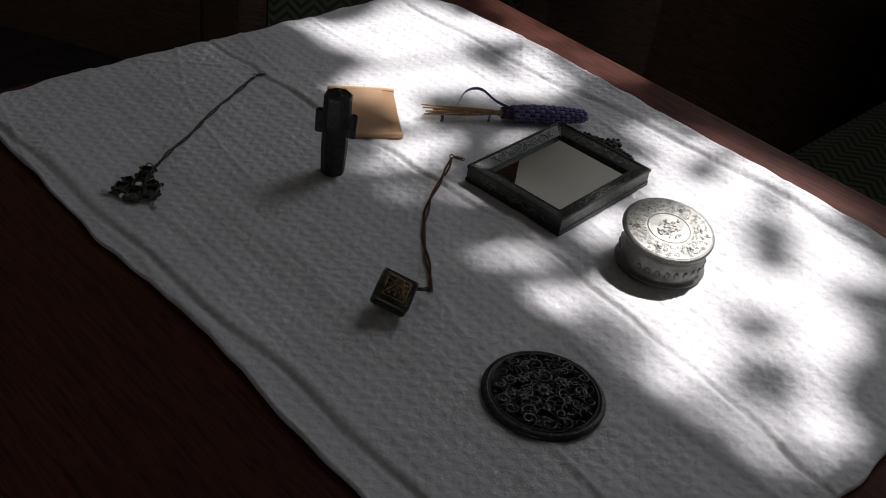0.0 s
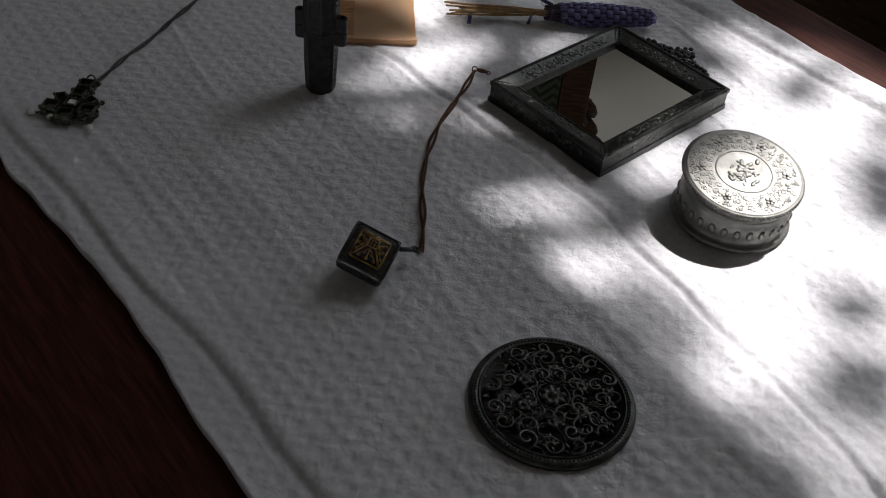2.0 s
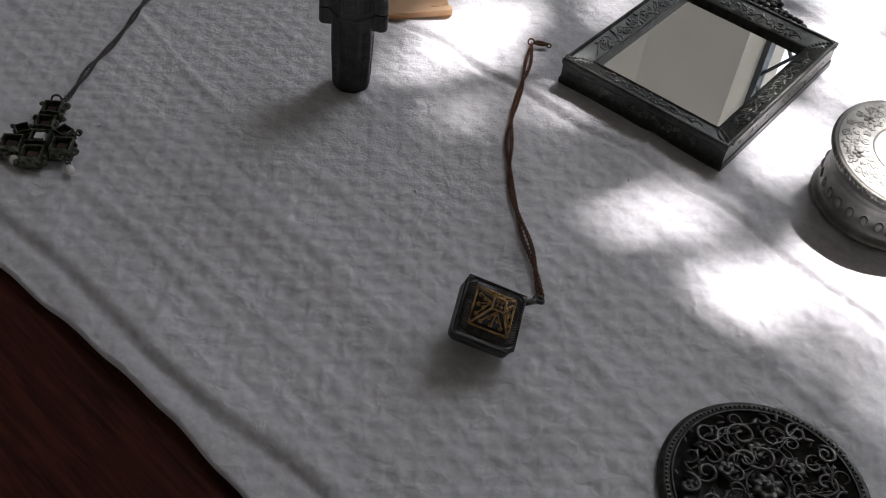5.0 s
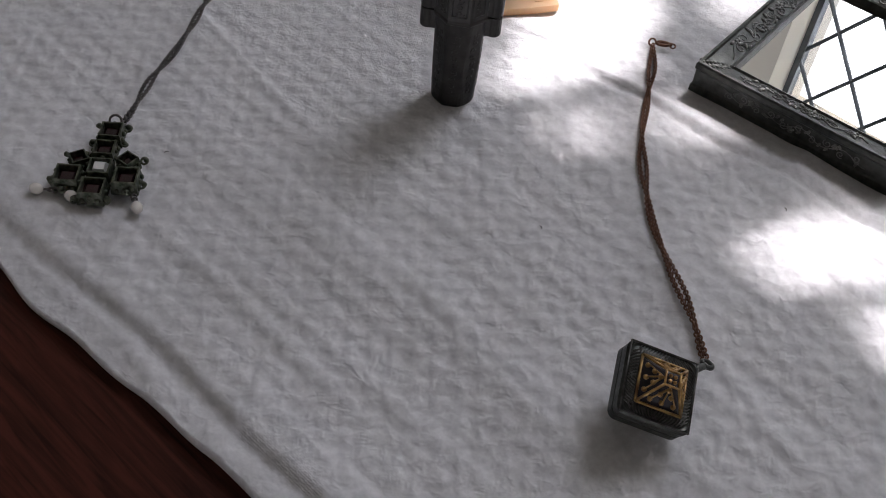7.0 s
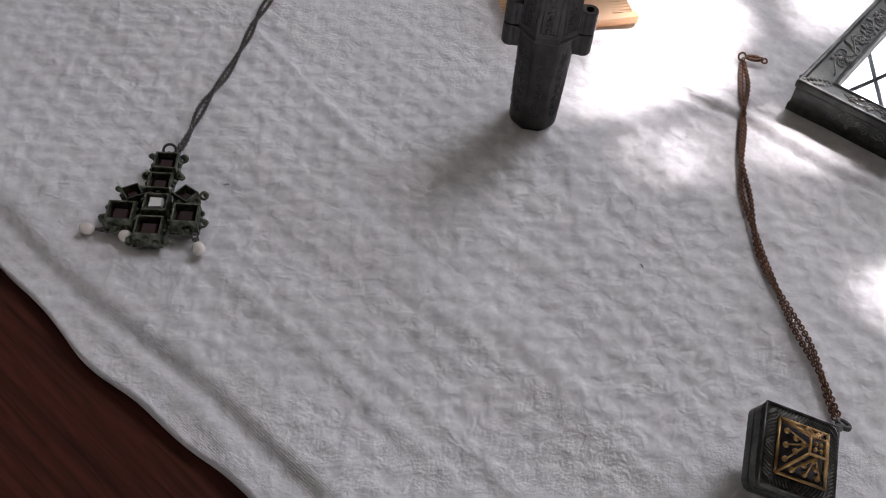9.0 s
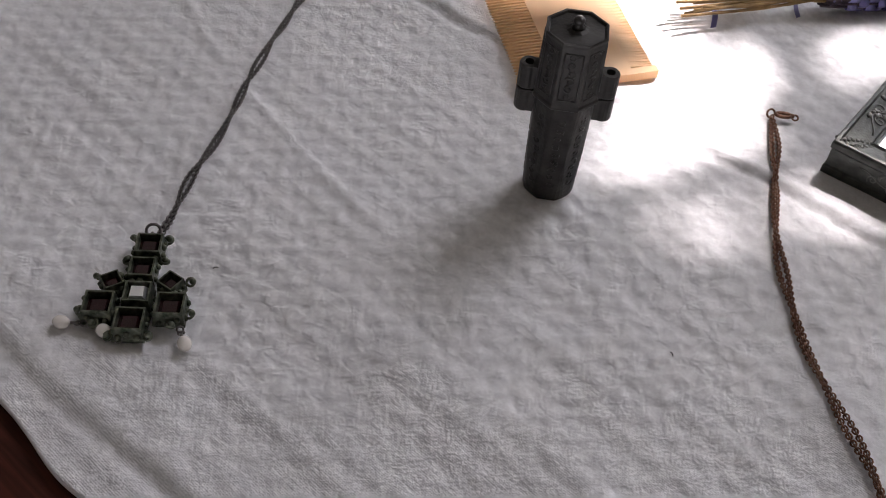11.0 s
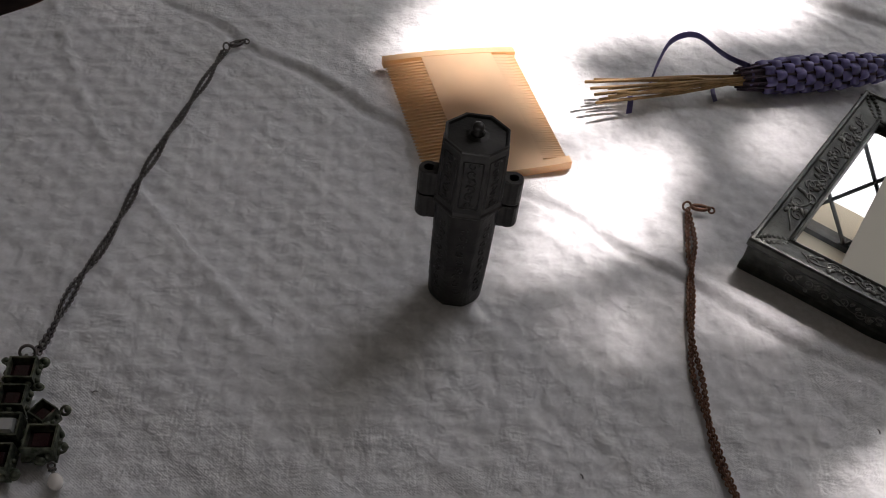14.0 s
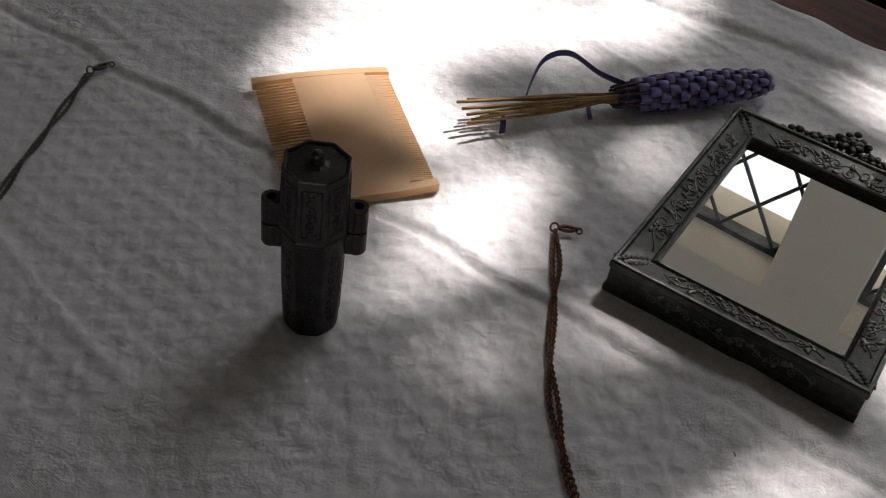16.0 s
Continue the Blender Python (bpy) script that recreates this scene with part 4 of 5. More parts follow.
# ---- tapering bronze case with two side tubes ----
def case():
    top = thing("lidded_case", pose(-0.0845, 0.8030, 0.0008, 0, 0, -8), "tapering blackened bronze case with a lid, standing upright", "case")
    def octo(bm, prof):
        return lathe(bm, prof, 8, phase=radians(22.5), close=True)
    bm = bmesh.new()
    octo(bm, [(0.0098, 0.0), (0.0110, 0.0012), (0.0113, 0.0025), (0.0118, 0.024), (0.0126, 0.0485)])
    edges = [e for e in bm.edges if abs((e.verts[0].co - e.verts[1].co).normalized().z) > 0.8]
    bmesh.ops.bevel(bm, geom=edges, offset=0.0026, segments=3, affect="EDGES", profile=0.5)
    body = part("body", bm, BLACKMETAL, top)
    bm = bmesh.new()
    octo(bm, [(0.0131, 0.0488), (0.0134, 0.0492), (0.0134, 0.0502), (0.0129, 0.0510), (0.0122, 0.0765), (0.0123, 0.0775), (0.0120, 0.0781), (0.0112, 0.0780), (0.0107, 0.0771), (0.0045, 0.0775), (0.0030, 0.0781)])
    lid = part("lid", bm, BLACKMETAL, top)
    bm = bmesh.new()
    lathe(bm, [(0.0028, 0.0779), (0.0018, 0.0788), (0.0015, 0.0795), (0.0021, 0.0804), (0.0022, 0.0812), (0.0017, 0.0821), (0.0006, 0.0826)], 16, close=True)
    part("knob", bm, BLACKMETAL, lid, smooth=True)
    # chased panels on the flats
    for k in range(8):
        a = 45.0 * k
        bm = bmesh.new()
        for z0, z1, r0, r1 in ((0.0535, 0.074, 0.0118, 0.0113),):
            for x in (-0.0034, 0.0034):
                tube(bm, [(r0, x, z0), (r1, x, z1)], 0.00035, 5)
            for z, r in ((z0, r0), (z1, r1)):
                tube(bm, [(r, -0.0034, z), (r, 0.0034, z)], 0.00035, 5)
            for j in range(6):
                f = (j + 0.5) / 6
                z, r = z0 + (z1 - z0) * f, r0 + (r1 - r0) * f
                tube(bm, [Vector((r, 0, z)) + Vector((0, p.x, p.y)) for p in spiral((0, 0, 0), 0.0021, 1.1, j * 1.3, 1 if j % 2 else -1, 10)], 0.00034, 5)
        part("lid_panel", bm, BLACKMETAL, lid, "chased scroll panel", smooth=True, at=pose(0, 0, 0, 0, 0, a))
        bm = bmesh.new()
        for j in range(9):
            f = (j + 0.5) / 9
            z, r = 0.008 + 0.036 * f, 0.01055 + 0.0009 * f
            tube(bm, [Vector((r, 0, z)) + Vector((0, p.x, p.y)) for p in spiral((0, 0, 0), 0.0019, 1.0, j * 1.7, 1 if j % 2 else -1, 9)], 0.0003, 5)
        tagged(part("body_panel", bm, BLACKMETAL, body, smooth=True, at=pose(0, 0, 0, 0, 0, a)), kind="stuff")
    # cord tubes in two halves on either side
    for s in (-1, 1):
        for owner, z0, z1, name in ((lid, 0.0500, 0.0605, "lid_lug"), (body, 0.0395, 0.0494, "body_lug")):
            bm = bmesh.new()
            lathe(bm, [(0.0019, z0), (0.0034, z0), (0.0037, z0 + 0.0006), (0.0037, z1 - 0.0006), (0.0034, z1), (0.0019, z1), (0.0019, z0)], 18)
            box(bm, 0.0042, 0.0066, z1 - z0 - 0.0004, pose(-s * 0.0036, 0, (z0 + z1) / 2))
            part(name, bm, BLACKMETAL, owner, "hollow cord tube", at=pose(s * 0.0152, 0, 0))


case()


# ---- double-sided horn comb ----
def comb():
    top = thing("comb", pose(-0.0695, 0.9135, 0.0024, 0.8, 0, 12), "double-sided pale horn comb lying on the cloth", "comb")
    W, H = 0.0335, 0.0440
    zc = 0.0026
    # solid middle with bowed end bars
    def slab(name, outline, z0, z1, label=""):
        bm = bmesh.new()
        lo = [bm.verts.new((x, y, z0)) for x, y in outline]
        hi = [bm.verts.new((x, y, z1)) for x, y in outline]
        n = len(lo)
        bm.faces.new(lo[::-1])
        bm.faces.new(hi)
        for k in range(n):
            bm.faces.new((lo[k], lo[(k + 1) % n], hi[(k + 1) % n], hi[k]))
        bmesh.ops.recalc_face_normals(bm, faces=bm.faces)
        return part(name, bm, HORN, top, label)
    bow = lambda x: 0.0018 * (1 - (x / W) ** 2)
    xs = np.linspace(-W + 0.019, W - 0.0125, 14)
    slab("back", [(x, H + bow(x) - 0.0040) for x in xs] + [(x, -H - bow(x) + 0.0040) for x in xs[::-1]], zc - 0.0019, zc + 0.0019)
    full = np.linspace(-W, W, 20)
    for s in (1, -1):
        slab("end_bar", [(x, s * (H + bow(x))) for x in full] + [(x, s * (H + bow(x) - 0.0042)) for x in full[::-1]], zc - 0.0021, zc + 0.0021)
    def teeth(name, x0, x1, count, fill):
        span = 2 * (H - 0.0046)
        pitch = span / count
        bm = bmesh.new()
        w = pitch * fill / 2
        d = 1 if x1 > x0 else -1
        sec = [(x0, w, 0.0018), (x0 + (x1 - x0) * 0.55, w * 0.85, 0.0013), (x1 - d * 0.001, w * 0.45, 0.0006), (x1, w * 0.15, 0.0002)]
        rings = [[bm.verts.new(v) for v in ((x, -a, -t), (x, a, -t), (x, a, t), (x, -a, t))] for x, a, t in sec]
        for a, b in zip(rings, rings[1:]):
            for k in range(4):
                bm.faces.new((a[k], a[(k + 1) % 4], b[(k + 1) % 4], b[k]))
        bm.faces.new(rings[-1])
        bmesh.ops.recalc_face_normals(bm, faces=bm.faces)
        first = None
        for k in range(count):
            at = pose(0, -span / 2 + pitch * (k + 0.5), zc)
            if first is None:
                first = part(name, bm, HORN, top, at=at)
            else:
                share(name, first, top, at)
    teeth("coarse_tooth", -W + 0.0195, -W + 0.0004, 36, 0.5)
    teeth("fine_tooth", W - 0.013, W - 0.0004, 62, 0.95)


comb()


# ---- ribbon-woven lavender bundle ----
def lavender():
    a, b = Vector((-0.012, 0.9265, 0)), Vector((0.1510, 0.9600, 0))
    ang = math.degrees(math.atan2(b.y - a.y, b.x - a.x))
    L = (b - a).length
    top = thing("lavender_wand", pose(a.x, a.y, 0.0006, 0, 0, ang), "lavender bundle woven with purple ribbon, dried stalks showing", "lavender wand")
    x0, x1, zc = L - 0.086, L, 0.0092
    def rad(x):
        f = (x - x0) / (x1 - x0)
        return 0.0034 + 0.0048 * math.sin(math.pi * min(1, max(0, 0.12 + 0.80 * f))) ** 0.8 if f < 1 else 0.003
    bm = bmesh.new()
    lathe(bm, [(rad(x0 + (x1 - x0) * f) * 0.86, f * (x1 - x0)) for f in np.linspace(0, 0.985, 18)], 18, pose(x0, 0, zc, 0, 90, 0), close=True)
    for v in bm.verts:
        v.co += Vector((0, 1, 1)) * 0.0006 * noise.noise(v.co * 900)
    part("flower_head", bm, LAVENDER, top, "dried purple-brown flower heads")
    ribs = 13
    bm = bmesh.new()
    # longitudinal stalks over the heads
    for k in range(ribs):
        th = 2 * math.pi * k / ribs
        pts = [(x, rad(x) * 0.97 * math.cos(th), zc + rad(x) * 0.97 * math.sin(th)) for x in np.linspace(x0 - 0.002, x1 - 0.001, 16)]
        bm = bmesh.new()
        tube(bm, pts, 0.0007, 5)
        part("rib_stalk", bm, LAVENDER, top, smooth=True)
    # ribbon passes: short curved bands over every other stalk
    rows = 15
    for j in range(rows):
        x = x0 + 0.010 + (x1 - x0 - 0.013) * j / (rows - 1)
        wd = 0.0026
        bm = bmesh.new()
        for k in range(ribs):
            over = (k + j) % 2 == 0
            for f0, f1 in ((0.0, 1.0),):
                th0, th1 = 2 * math.pi * (k - 0.5) / ribs, 2 * math.pi * (k + 0.5) / ribs
                n = 5
                strip = []
                for i in range(n + 1):
                    th = th0 + (th1 - th0) * i / n
                    bulge = math.sin(math.pi * i / n)
                    lift = (0.0012 if over else -0.0009) * bulge
                    xx = x + 0.0056 * (th / (2 * math.pi))
                    row = []
                    for e in (-1, 0, 1):
                        rr = rad(xx + e * wd) * 1.0 + lift + 0.0003 * (1 - e * e)
                        row.append(bm.verts.new((xx + e * wd, rr * math.cos(th), zc + rr * math.sin(th))))
                    strip.append(row)
                for r0, r1 in zip(strip, strip[1:]):
                    for e in range(2):
                        bm.faces.new((r0[e], r0[e + 1], r1[e + 1], r1[e]))
        bmesh.ops.remove_doubles(bm, verts=bm.verts[:], dist=0.0002)
        bmesh.ops.solidify(bm, geom=bm.faces[:], thickness=0.0003)
        part("ribbon_band", bm, RIBBON, top, smooth=True)
    # free stalks
    rng = random.Random(12)
    for k in range(11):
        y0, z0 = rng.uniform(-0.003, 0.003), zc + rng.uniform(-0.003, 0.003)
        y1 = (k - 5) * 0.0018 + rng.uniform(-0.001, 0.001)
        xe = rng.uniform(-0.003, 0.012)
        bm = bmesh.new()
        tube(bm, smooth_path([(x0 + 0.012, y0, z0), (x0 - 0.004, y0 * 0.7, z0 - 0.0005), (x0 - 0.03, y0 + (y1 - y0) * 0.5, 0.0095 + rng.uniform(-0.002, 0.002)), (xe, y1, 0.0095 + rng.uniform(-0.003, 0.003))], 10), 0.00075, 6)
        part("stalk", bm, STALK, top, smooth=True)
    # ribbon: flat band along the neck, tie and loose ends
    def band(name, pts, w, tilt):
        bm = bmesh.new()
        P = smooth_path(pts, 24)
        prev = None
        for i, p in enumerate(P):
            s = Vector(tilt).normalized() * w / 2
            cur = (bm.verts.new(p - s), bm.verts.new(p + s))
            if prev:
                bm.faces.new((prev[0], prev[1], cur[1], cur[0]))
            prev = cur
        bmesh.ops.solidify(bm, geom=bm.faces[:], thickness=0.00025)
        return part(name, bm, RIBBON, top, "satin ribbon end", smooth=True)
    band("ribbon_strip", [(x0 - 0.001, 0.003, zc + 0.004), (x0 + 0.012, 0.003, zc + 0.0062), (x0 + 0.03, 0.003, zc + 0.0088)], 0.005, (0, 1, -0.3))
    band("ribbon_end", [(x0 + 0.004, 0.002, zc + 0.0055), (x0 - 0.008, 0.008, zc + 0.009), (x0 - 0.022, 0.016, zc + 0.0165), (x0 - 0.036, 0.014, zc + 0.016), (x0 - 0.044, 0.008, zc + 0.008), (x0 - 0.048, 0.004, 0.004)], 0.0034, (0.3, 1, 0.5))
    band("ribbon_end", [(x0 - 0.0, -0.002, zc - 0.002), (x0 - 0.008, 0.006, 0.006), (x0 - 0.012, 0.004, 0.002), (x0 - 0.015, -0.006, 0.0012)], 0.0026, (1, 0.2, 0.1))
    band("ribbon_end", [(0.018, -0.004, 0.009), (0.0178, -0.0075, 0.0072), (0.0176, -0.009, 0.0035), (0.0175, -0.0095, 0.0012)], 0.0032, (1, 0.1, 0))
    bm = bmesh.new()
    for x in (x0 + 0.003, x0 + 0.0065):
        ring(bm, 0.0044, 0.0011, pose(x, 0, zc, 0, 90 + 12, 0), 20, 6)
    part("ribbon_tie", bm, RIBBON, top, smooth=True)


lavender()


# ---- chains ----
def chain_mesh(bm, pts, pitch, R, wire, flip=0):
    """Oval links along a path, every other one on edge."""
    length = sum((b - a).length for a, b in zip(pts, pts[1:]))
    P = smooth_path(pts, max(2, int(length / pitch)))
    for i in range(len(P) - 1):
        p, d = (P[i] + P[i + 1]) / 2, (P[i + 1] - P[i]).normalized()
        s = d.cross(Vector((0, 0, 1))).normalized()
        w = s.cross(d)
        roll = radians(40 if (i + flip) % 2 else -50)
        u = s * math.cos(roll) + w * math.sin(roll)
        loop = [p + d * (pitch * 0.78) * math.cos(2 * math.pi * k / 9) + u * R * math.sin(2 * math.pi * k / 9) for k in range(9)]
        tube(bm, loop, wire, 4, closed=True)


def strands(parent, pts, mat, pitch, R, wire, gap, twists):
    """Two strands of a doubled chain, crossing over each other now and then."""
    P = smooth_path(pts, 90)
    for s in (-1, 1):
        line = []
        for i, p in enumerate(P):
            d = (P[min(i + 1, 90)] - P[max(i - 1, 0)]).normalized()
            n = Vector((-d.y, d.x, 0))
            f = i / 90
            off = math.cos(f * math.pi * twists) * gap * (0.75 + 0.6 * math.sin(f * 9) ** 2)
            q = p + n * s * off
            line.append(q + Vector((0, 0, rest(q.x, q.y) + R + wire * 0.5 + (0.0009 if s > 0 else 0.0) * (1 - abs(math.cos(f * math.pi * twists))))))
        bm = bmesh.new()
        chain_mesh(bm, line, pitch, R, wire, s > 0)
        part("chain_strand", bm, mat, parent, smooth=True)


def clasp(parent, x, y, ang, mat):
    bm = bmesh.new()
    ring(bm, 0.0019, 0.0005, pose(0, 0, 0.0022, 60, 0, 20), 14, 6)
    tube(bm, [(0.0022 + 0.0034 + 0.0034 * math.cos(t), 0.0014 * math.sin(t), 0.0022) for t in np.linspace(0.3, 5.9, 16)], 0.00085, 6)
    ball(bm, 0.0012, pose(0.0095, 0, 0.0022), 8)
    ring(bm, 0.0014, 0.00045, pose(0.0108, -0.0006, 0.002, 20, 0, 0), 12, 5)
    part("clasp", bm, mat, parent, "lobster clasp", smooth=True, at=pose(x, y, rest(x, y) + 0.0006, 0, 0, ang))


def necklace_square():
    top = thing("locket_necklace", pose(0, 0, 0), "square pewter locket with gilt pierced pyramid on a doubled brassy chain", "necklace")
    pts = [(0.0155, 0.6475, 0.001), (0.013, 0.669, 0.0008), (0.008, 0.694, 0.0006), (0.0045, 0.718, 0.0006), (0.0035, 0.745, 0.0006), (0.0055, 0.776, 0.0006), (0.011, 0.802, 0.0006), (0.0175, 0.831, 0.0006), (0.0205, 0.852, 0.0006)]
    strands(top, pts, COPPER, 0.0015, 0.00095, 0.00040, 0.0012, 5.5)
    clasp(top, 0.0205, 0.8535, -8, COPPER)
    n = Vector((0.245, -0.305, 0.920)).normalized()
    u = Vector((0.945, -0.137, -0.297))
    u = (u - n * u.dot(n)).normalized()
    v = n.cross(u)
    m = Matrix(((u.x, v.x, n.x, -0.0109), (u.y, v.y, n.y, 0.6202), (u.z, v.z, n.z, 0.0220), (0, 0, 0, 1)))
    h, t = 0.0147, 0.0108
    def rounded(s, r, z):
        out = []
        for k in range(4):
            a0 = math.pi / 2 * k
            cx, cy = (s - r) * (1 if k in (0, 3) else -1), (s - r) * (1 if k in (0, 1) else -1)
            for i in range(6):
                a = a0 + math.pi / 2 * i / 5
                out.append(Vector((cx + r * math.cos(a), cy + r * math.sin(a), z)))
        return out
    bm = bmesh.new()
    loops = [rounded(s, r, z) for s, r, z in ((h - 0.0016, 0.003, -t), (h - 0.0002, 0.0034, -t + 0.0012), (h - 0.0002, 0.0034, -0.0064), (h - 0.0007, 0.003, -0.0060), (h - 0.0002, 0.0034, -0.0055), (h, 0.0034, -0.0016), (h - 0.0012, 0.003, -0.0002), (h - 0.0020, 0.0026, -0.0006), (h - 0.0048, 0.001, 0.0002), (h - 0.0056, 0.0008, -0.0006))]
    vv = [[bm.verts.new(p) for p in l] for l in loops]
    for a, b in zip(vv, vv[1:]):
        for k in range(len(a)):
            bm.faces.new((a[k], a[(k + 1) % len(a)], b[(k + 1) % len(a)], b[k]))
    bm.faces.new(vv[0][::-1])
    bm.faces.new(vv[-1])
    locket = part("locket", bm, PEWTER, top, "square locket with engraved border", at=m)
    # engraved border: slanting feather strokes
    bm = bmesh.new()
    for k in range(4):
        rot = Matrix.Rotation(math.pi / 2 * k, 4, "Z")
        for j in range(19):
            y = -0.0115 + 0.00128 * j
            s = 1 if j < 9 else -1
            tube(bm, [rot @ Vector((0.0098, y, 0.0003)), rot @ Vector((0.0115, y + 0.0008 * s, 0.0000)), rot @ Vector((0.0130, y + 0.0020 * s, -0.0004))], 0.00024, 5)
        tube(bm, [rot @ Vector((0.0139, -0.0138, -0.0002)), rot @ Vector((0.0139, 0.0138, -0.0002))], 0.00035, 5)
    part("engraving", bm, TRACERY, locket, smooth=True)
    # gilt pyramid: pierced ribs, leaves and the flat square apex
    bm = bmesh.new()
    s0, s1, hp = 0.0092, 0.0029, 0.0092
    cor = [(1, 1), (-1, 1), (-1, -1), (1, -1)]
    for k in range(4):
        a, b = cor[k], cor[(k + 1) % 4]
        tube(bm, [(a[0] * s0, a[1] * s0, 0.001), (a[0] * s1, a[1] * s1, hp)], 0.00055, 6)
        tube(bm, [(a[0] * s0, a[1] * s0, 0.001), (b[0] * s0, b[1] * s0, 0.001)], 0.0006, 6)
        tube(bm, [(a[0] * s1, a[1] * s1, hp), (b[0] * s1, b[1] * s1, hp)], 0.0005, 6)
        mid = Vector(((a[0] + b[0]) / 2, (a[1] + b[1]) / 2, 0))
        side = Vector((b[0] - a[0], b[1] - a[1], 0)) / 2
        for f, wdt in ((0.25, 0.62), (0.25, -0.62), (0.25, 0.0), (0.55, 0.38), (0.55, -0.38), (0.8, 0.0)):
            s = s0 + (s1 - s0) * f
            c = mid * (s - 0.0001) + side * s * wdt + Vector((0, 0, 0.001 + (hp - 0.001) * f))
            ball(bm, 0.0011, Matrix.Translation(c) @ Matrix.Diagonal((1, 1, 0.8, 1)), 7)
            tube(bm, [c, c * 0.98 + Vector((0, 0, 0.0012)), mid * s1 * 1.1 + Vector((0, 0, hp - 0.0006))], 0.00035, 4)
    for k in range(4):
        a = math.pi / 2 * k + math.pi / 4
        ball(bm, 0.0008, pose(0.0014 * math.cos(a), 0.0014 * math.sin(a), hp), 7)
    part("pyramid", bm, GILT, locket, "pierced gilt pyramid", smooth=True)
    bm = bmesh.new()
    rr = [bm.verts.new((a * 0.0085, b * 0.0085, -0.0002)) for a, b in cor] + [bm.verts.new((a * 0.0021, b * 0.0021, 0.0078)) for a, b in cor]
    for k in range(4):
        bm.faces.new((rr[k], rr[(k + 1) % 4], rr[4 + (k + 1) % 4], rr[4 + k]))
    bm.faces.new(rr[4:])
    part("pyramid_lining", bm, LINT, locket, "dark inside behind the piercing")
    bm = bmesh.new()
    rr = [bm.verts.new((a * 0.0125, b * 0.0125, -t - 0.0002)) for a, b in cor] + [bm.verts.new((a * 0.002, b * 0.002, -t - 0.0118)) for a, b in cor]
    for k in range(4):
        bm.faces.new((rr[k], rr[4 + k], rr[4 + (k + 1) % 4], rr[(k + 1) % 4]))
    bm.faces.new(rr[4:][::-1])
    part("back_pyramid", bm, PEWTER, locket)
    bm = bmesh.new()
    for r, z in ((0.0023, 0), (0.0023, 0.0007)):
        ring(bm, r, 0.0008, pose(0.0128, 0.6400, 0.0100 + z, -20, 20, 0), 18, 7)
    tube(bm, [(0.0045, 0.6330, 0.0150), (0.0118, 0.6392, 0.0105)], 0.0015, 7)
    part("bail", bm, PEWTER, top, smooth=True)


necklace_square()


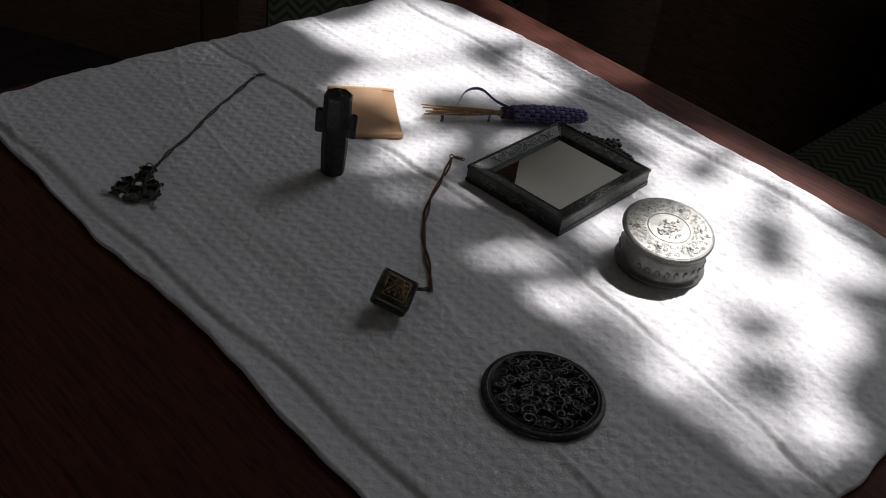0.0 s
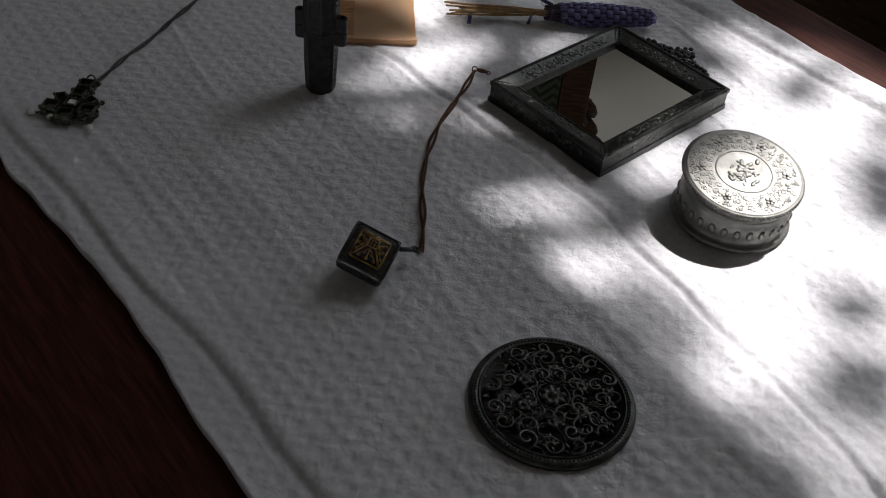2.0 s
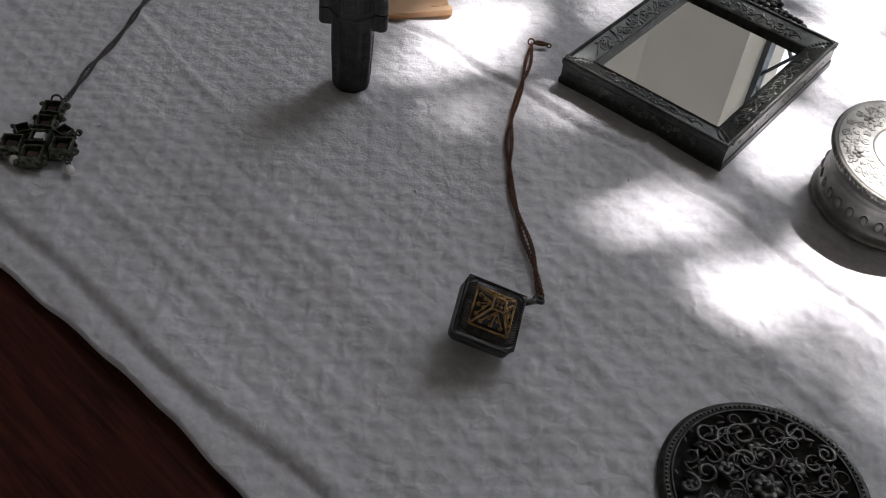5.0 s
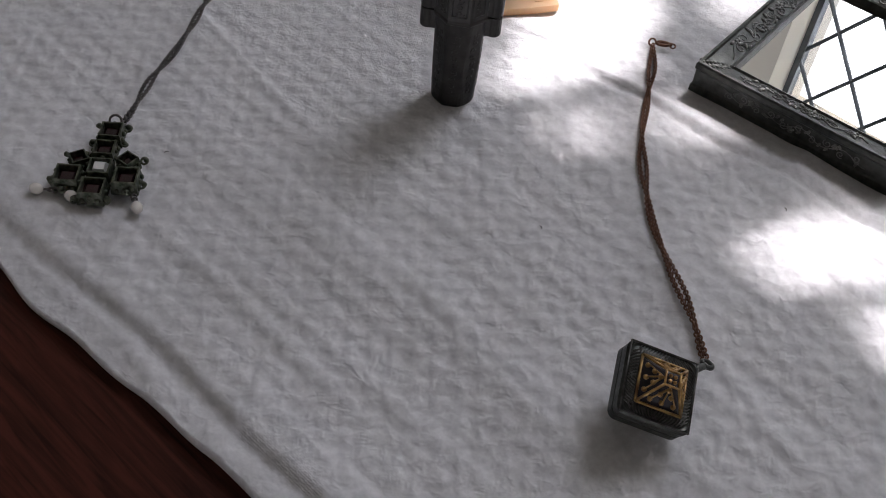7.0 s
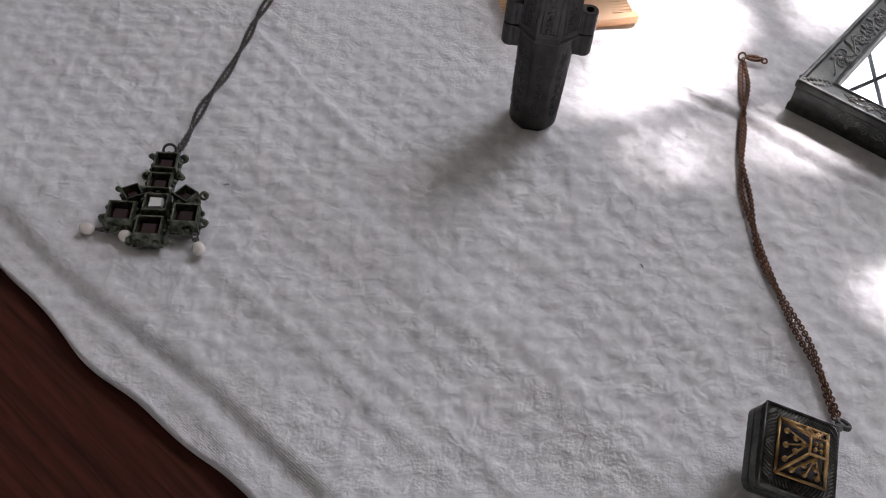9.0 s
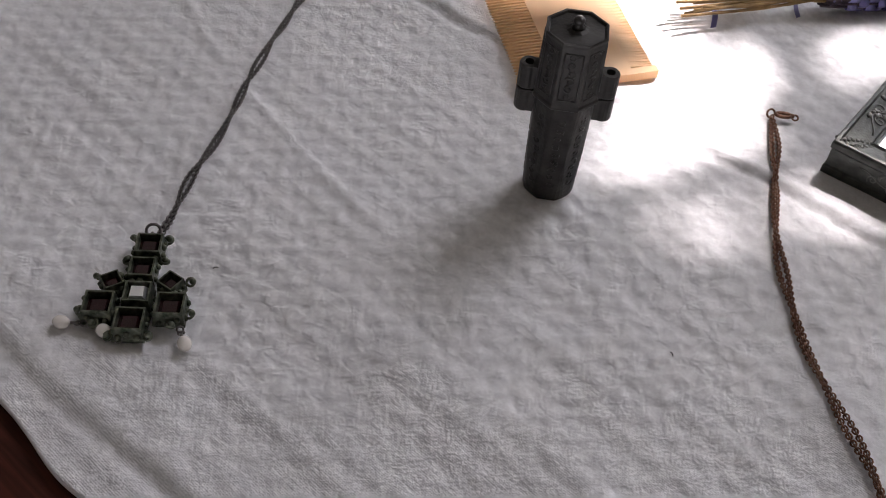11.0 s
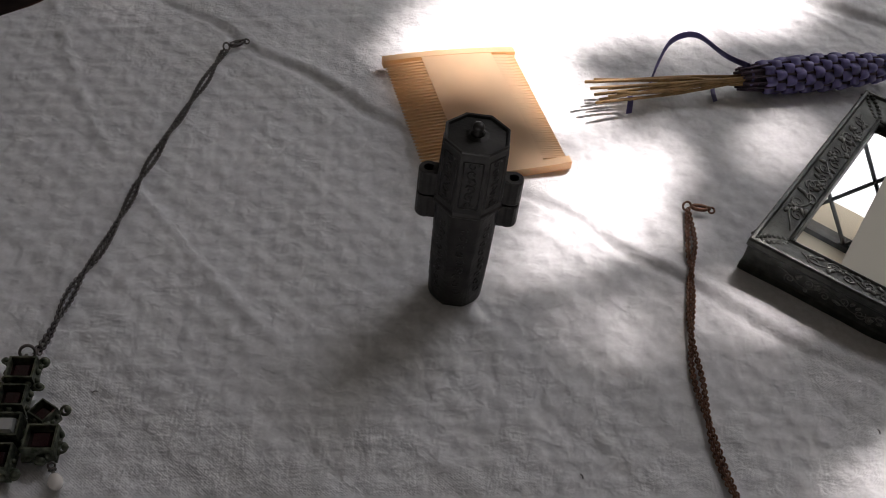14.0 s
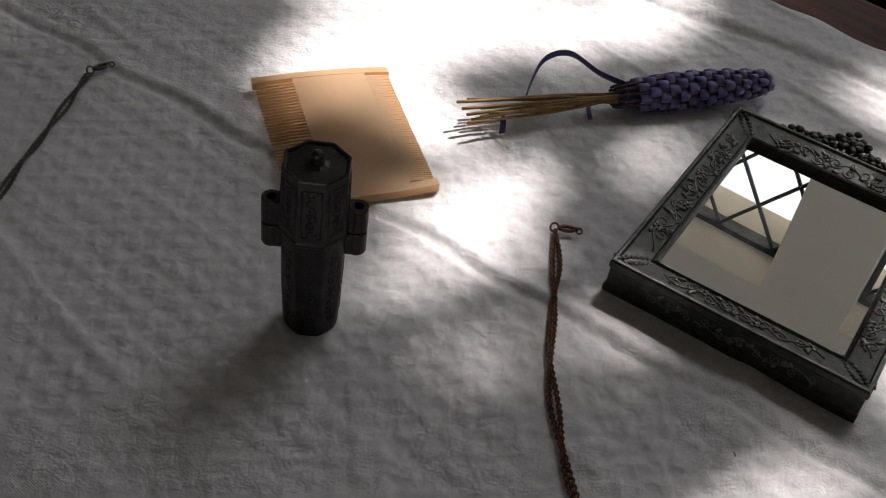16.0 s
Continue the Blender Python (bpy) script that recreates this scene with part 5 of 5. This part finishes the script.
def necklace_cross():
    top = thing("cross_necklace", pose(0, 0, 0), "jewelled cross pendant with three pearls on a doubled grey chain", "necklace")
    pts = [(-0.2355, 0.765, 0.001), (-0.2325, 0.775, 0.0008), (-0.229, 0.796, 0.0006), (-0.2225, 0.816, 0.0006), (-0.217, 0.840, 0.0006), (-0.2125, 0.864, 0.0006), (-0.2035, 0.897, 0.0006), (-0.194, 0.931, 0.0006), (-0.187, 0.957, 0.0006)]
    strands(top, pts, STEEL, 0.0014, 0.00085, 0.00034, 0.0011, 7)
    clasp(top, -0.1865, 0.958, 35, STEEL)
    base = pose(-0.2372, 0.7300, 0.0020)
    # collets: x, y, half size, turn, is centre
    stones = [(0, 0.0235, 0.0046, 0, 0), (-0.0005, 0.0118, 0.0044, 0, 0), (0, 0, 0.0046, 0, 1), (-0.0125, -0.0055, 0.0050, 0, 0), (0.0122, -0.0050, 0.0050, 0, 0), (-0.0005, -0.0125, 0.0050, 0, 0), (-0.0098, 0.0050, 0.0034, 30, 0), (0.0108, 0.0056, 0.0034, -35, 0)]
    bm = bmesh.new()
    for x, y, s, turn, mid in stones:
        box(bm, 2.3 * s, 2.3 * s, 0.0018, pose(x, y, 0.0009, 0, 0, turn), 0.0004)
    plate = part("back_plate", bm, VERDIGRIS, top, at=base)
    for x, y, s, turn, mid in stones:
        bm = bmesh.new()
        k = s
        cor = [(1, 1), (-1, 1), (-1, -1), (1, -1)]
        o = [bm.verts.new((a * k * 1.12, b * k * 1.12, 0.0016)) for a, b in cor]
        t0 = [bm.verts.new((a * k, b * k, 0.0068)) for a, b in cor]
        t1 = [bm.verts.new((a * k * 0.86, b * k * 0.86, 0.0068)) for a, b in cor]
        lo = [bm.verts.new((a * k * 0.78, b * k * 0.74, 0.0036)) for a, b in cor]
        for r0, r1 in ((o, t0), (t0, t1), (t1, lo)):
            for j in range(4):
                bm.faces.new((r0[j], r0[(j + 1) % 4], r1[(j + 1) % 4], r1[j]))
        col = part("collet", bm, VERDIGRIS, top, at=base @ pose(x, y, 0, 0, 0, turn))
        bm = bmesh.new()
        lo = [bm.verts.new((a * k * 0.82, b * k * 0.76, 0.0038)) for a, b in cor]
        hi = [bm.verts.new((a * k * 0.5, b * k * 0.5, 0.0066 if mid else 0.0048)) for a, b in cor]
        for j in range(4):
            bm.faces.new((lo[j], lo[(j + 1) % 4], hi[(j + 1) % 4], hi[j]))
        bm.faces.new(hi)
        part("stone", bm, CRYSTAL if mid else GEM, col, "clear crystal" if mid else "dark red faceted glass")
    # grape-like beads round the outline
    rng = random.Random(6)
    bm = bmesh.new()
    for x, y, s, turn, mid in stones:
        if mid:
            continue
        for k in range(12):
            a = 2 * math.pi * k / 12
            d = s * 1.12 / max(abs(math.cos(a)), abs(math.sin(a)))
            p = Vector((x, y, 0)) + Matrix.Rotation(radians(turn), 3, "Z") @ Vector((d * math.cos(a), d * math.sin(a), 0))
            ball(bm, rng.uniform(0.0009, 0.0014), pose(p.x, p.y, 0.0030 + rng.uniform(-0.001, 0.0016)), 7)
    for x, y in ((-0.0062, 0.0285), (0.0062, 0.0285), (-0.0068, 0.0175), (0.0064, 0.0178), (-0.0155, 0.0088), (0.0172, 0.0082), (-0.0188, -0.0070), (0.0190, -0.0068), (0.0062, -0.0172), (-0.0070, -0.0178), (0.013, -0.0122), (-0.013, -0.0125)):
        ring(bm, 0.0015, 0.0006, pose(x, y, 0.003, rng.uniform(-30, 30), rng.uniform(-30, 30), 0), 12, 5)
        ball(bm, 0.0013, pose(x * 1.05, y, 0.0036), 8)
    part("beadwork", bm, VERDIGRIS, top, "small tarnished beads", smooth=True, at=base)
    bm = bmesh.new()
    ring(bm, 0.0026, 0.0006, pose(0.0, 0.0320, 0.0040, 60, 0, 10), 18, 6)
    ring(bm, 0.0016, 0.0006, pose(0.0, 0.0293, 0.0034, 0, 90, 0), 14, 6)
    part("bail", bm, STEEL, top, smooth=True, at=base)
    for x, y, dx, dy in ((-0.0160, -0.0118, -0.0085, 0.0005), (-0.0030, -0.0185, -0.0062, 0.0040), (0.0165, -0.0125, 0.0025, -0.0062)):
        bm = bmesh.new()
        d = Vector((dx, dy, 0))
        for f in (0.05, 0.3):
            ring(bm, 0.0011, 0.0004, Matrix.Translation((x + dx * f, y + dy * f, 0.0018)) @ pose(0, 0, 0, 40 if f < 0.2 else 100, 0, 20), 12, 5)
        tube(bm, [(x + dx * 0.3, y + dy * 0.3, 0.0018), (x + dx * 0.62, y + dy * 0.62, 0.0016)], 0.0006, 6)
        link = part("pearl_link", bm, STEEL, top, smooth=True, at=base)
        bm = bmesh.new()
        ball(bm, 0.0025, Matrix.Translation((x + dx, y + dy, 0.0016)) @ Matrix.Rotation(math.atan2(dy, dx), 4, "Z") @ Matrix.Diagonal((1.25, 1, 1, 1)), 14)
        part("pearl", bm, PEARL, link, "small white drop pearl", smooth=True)


necklace_cross()

# ---- specks of lint on the cloth ----
rng = random.Random(77)
for x, y in ((-0.2120, 0.7500), (-0.0455, 0.716), (0.067, 0.735)):
    bm = bmesh.new()
    tube(bm, smooth_path([(0, 0, 0), (0.0008, 0.0006, 0.0003), (0.0012, 0.0016, 0.0001)], 5), 0.00022, 4)
    tagged(part("lint_speck", bm, LINT, at=pose(x, y, rest(x, y) + 0.0002, 0, 0, rng.uniform(0, 180))), "tiny dark speck of lint on the cloth", "lint", "specks on the cloth")
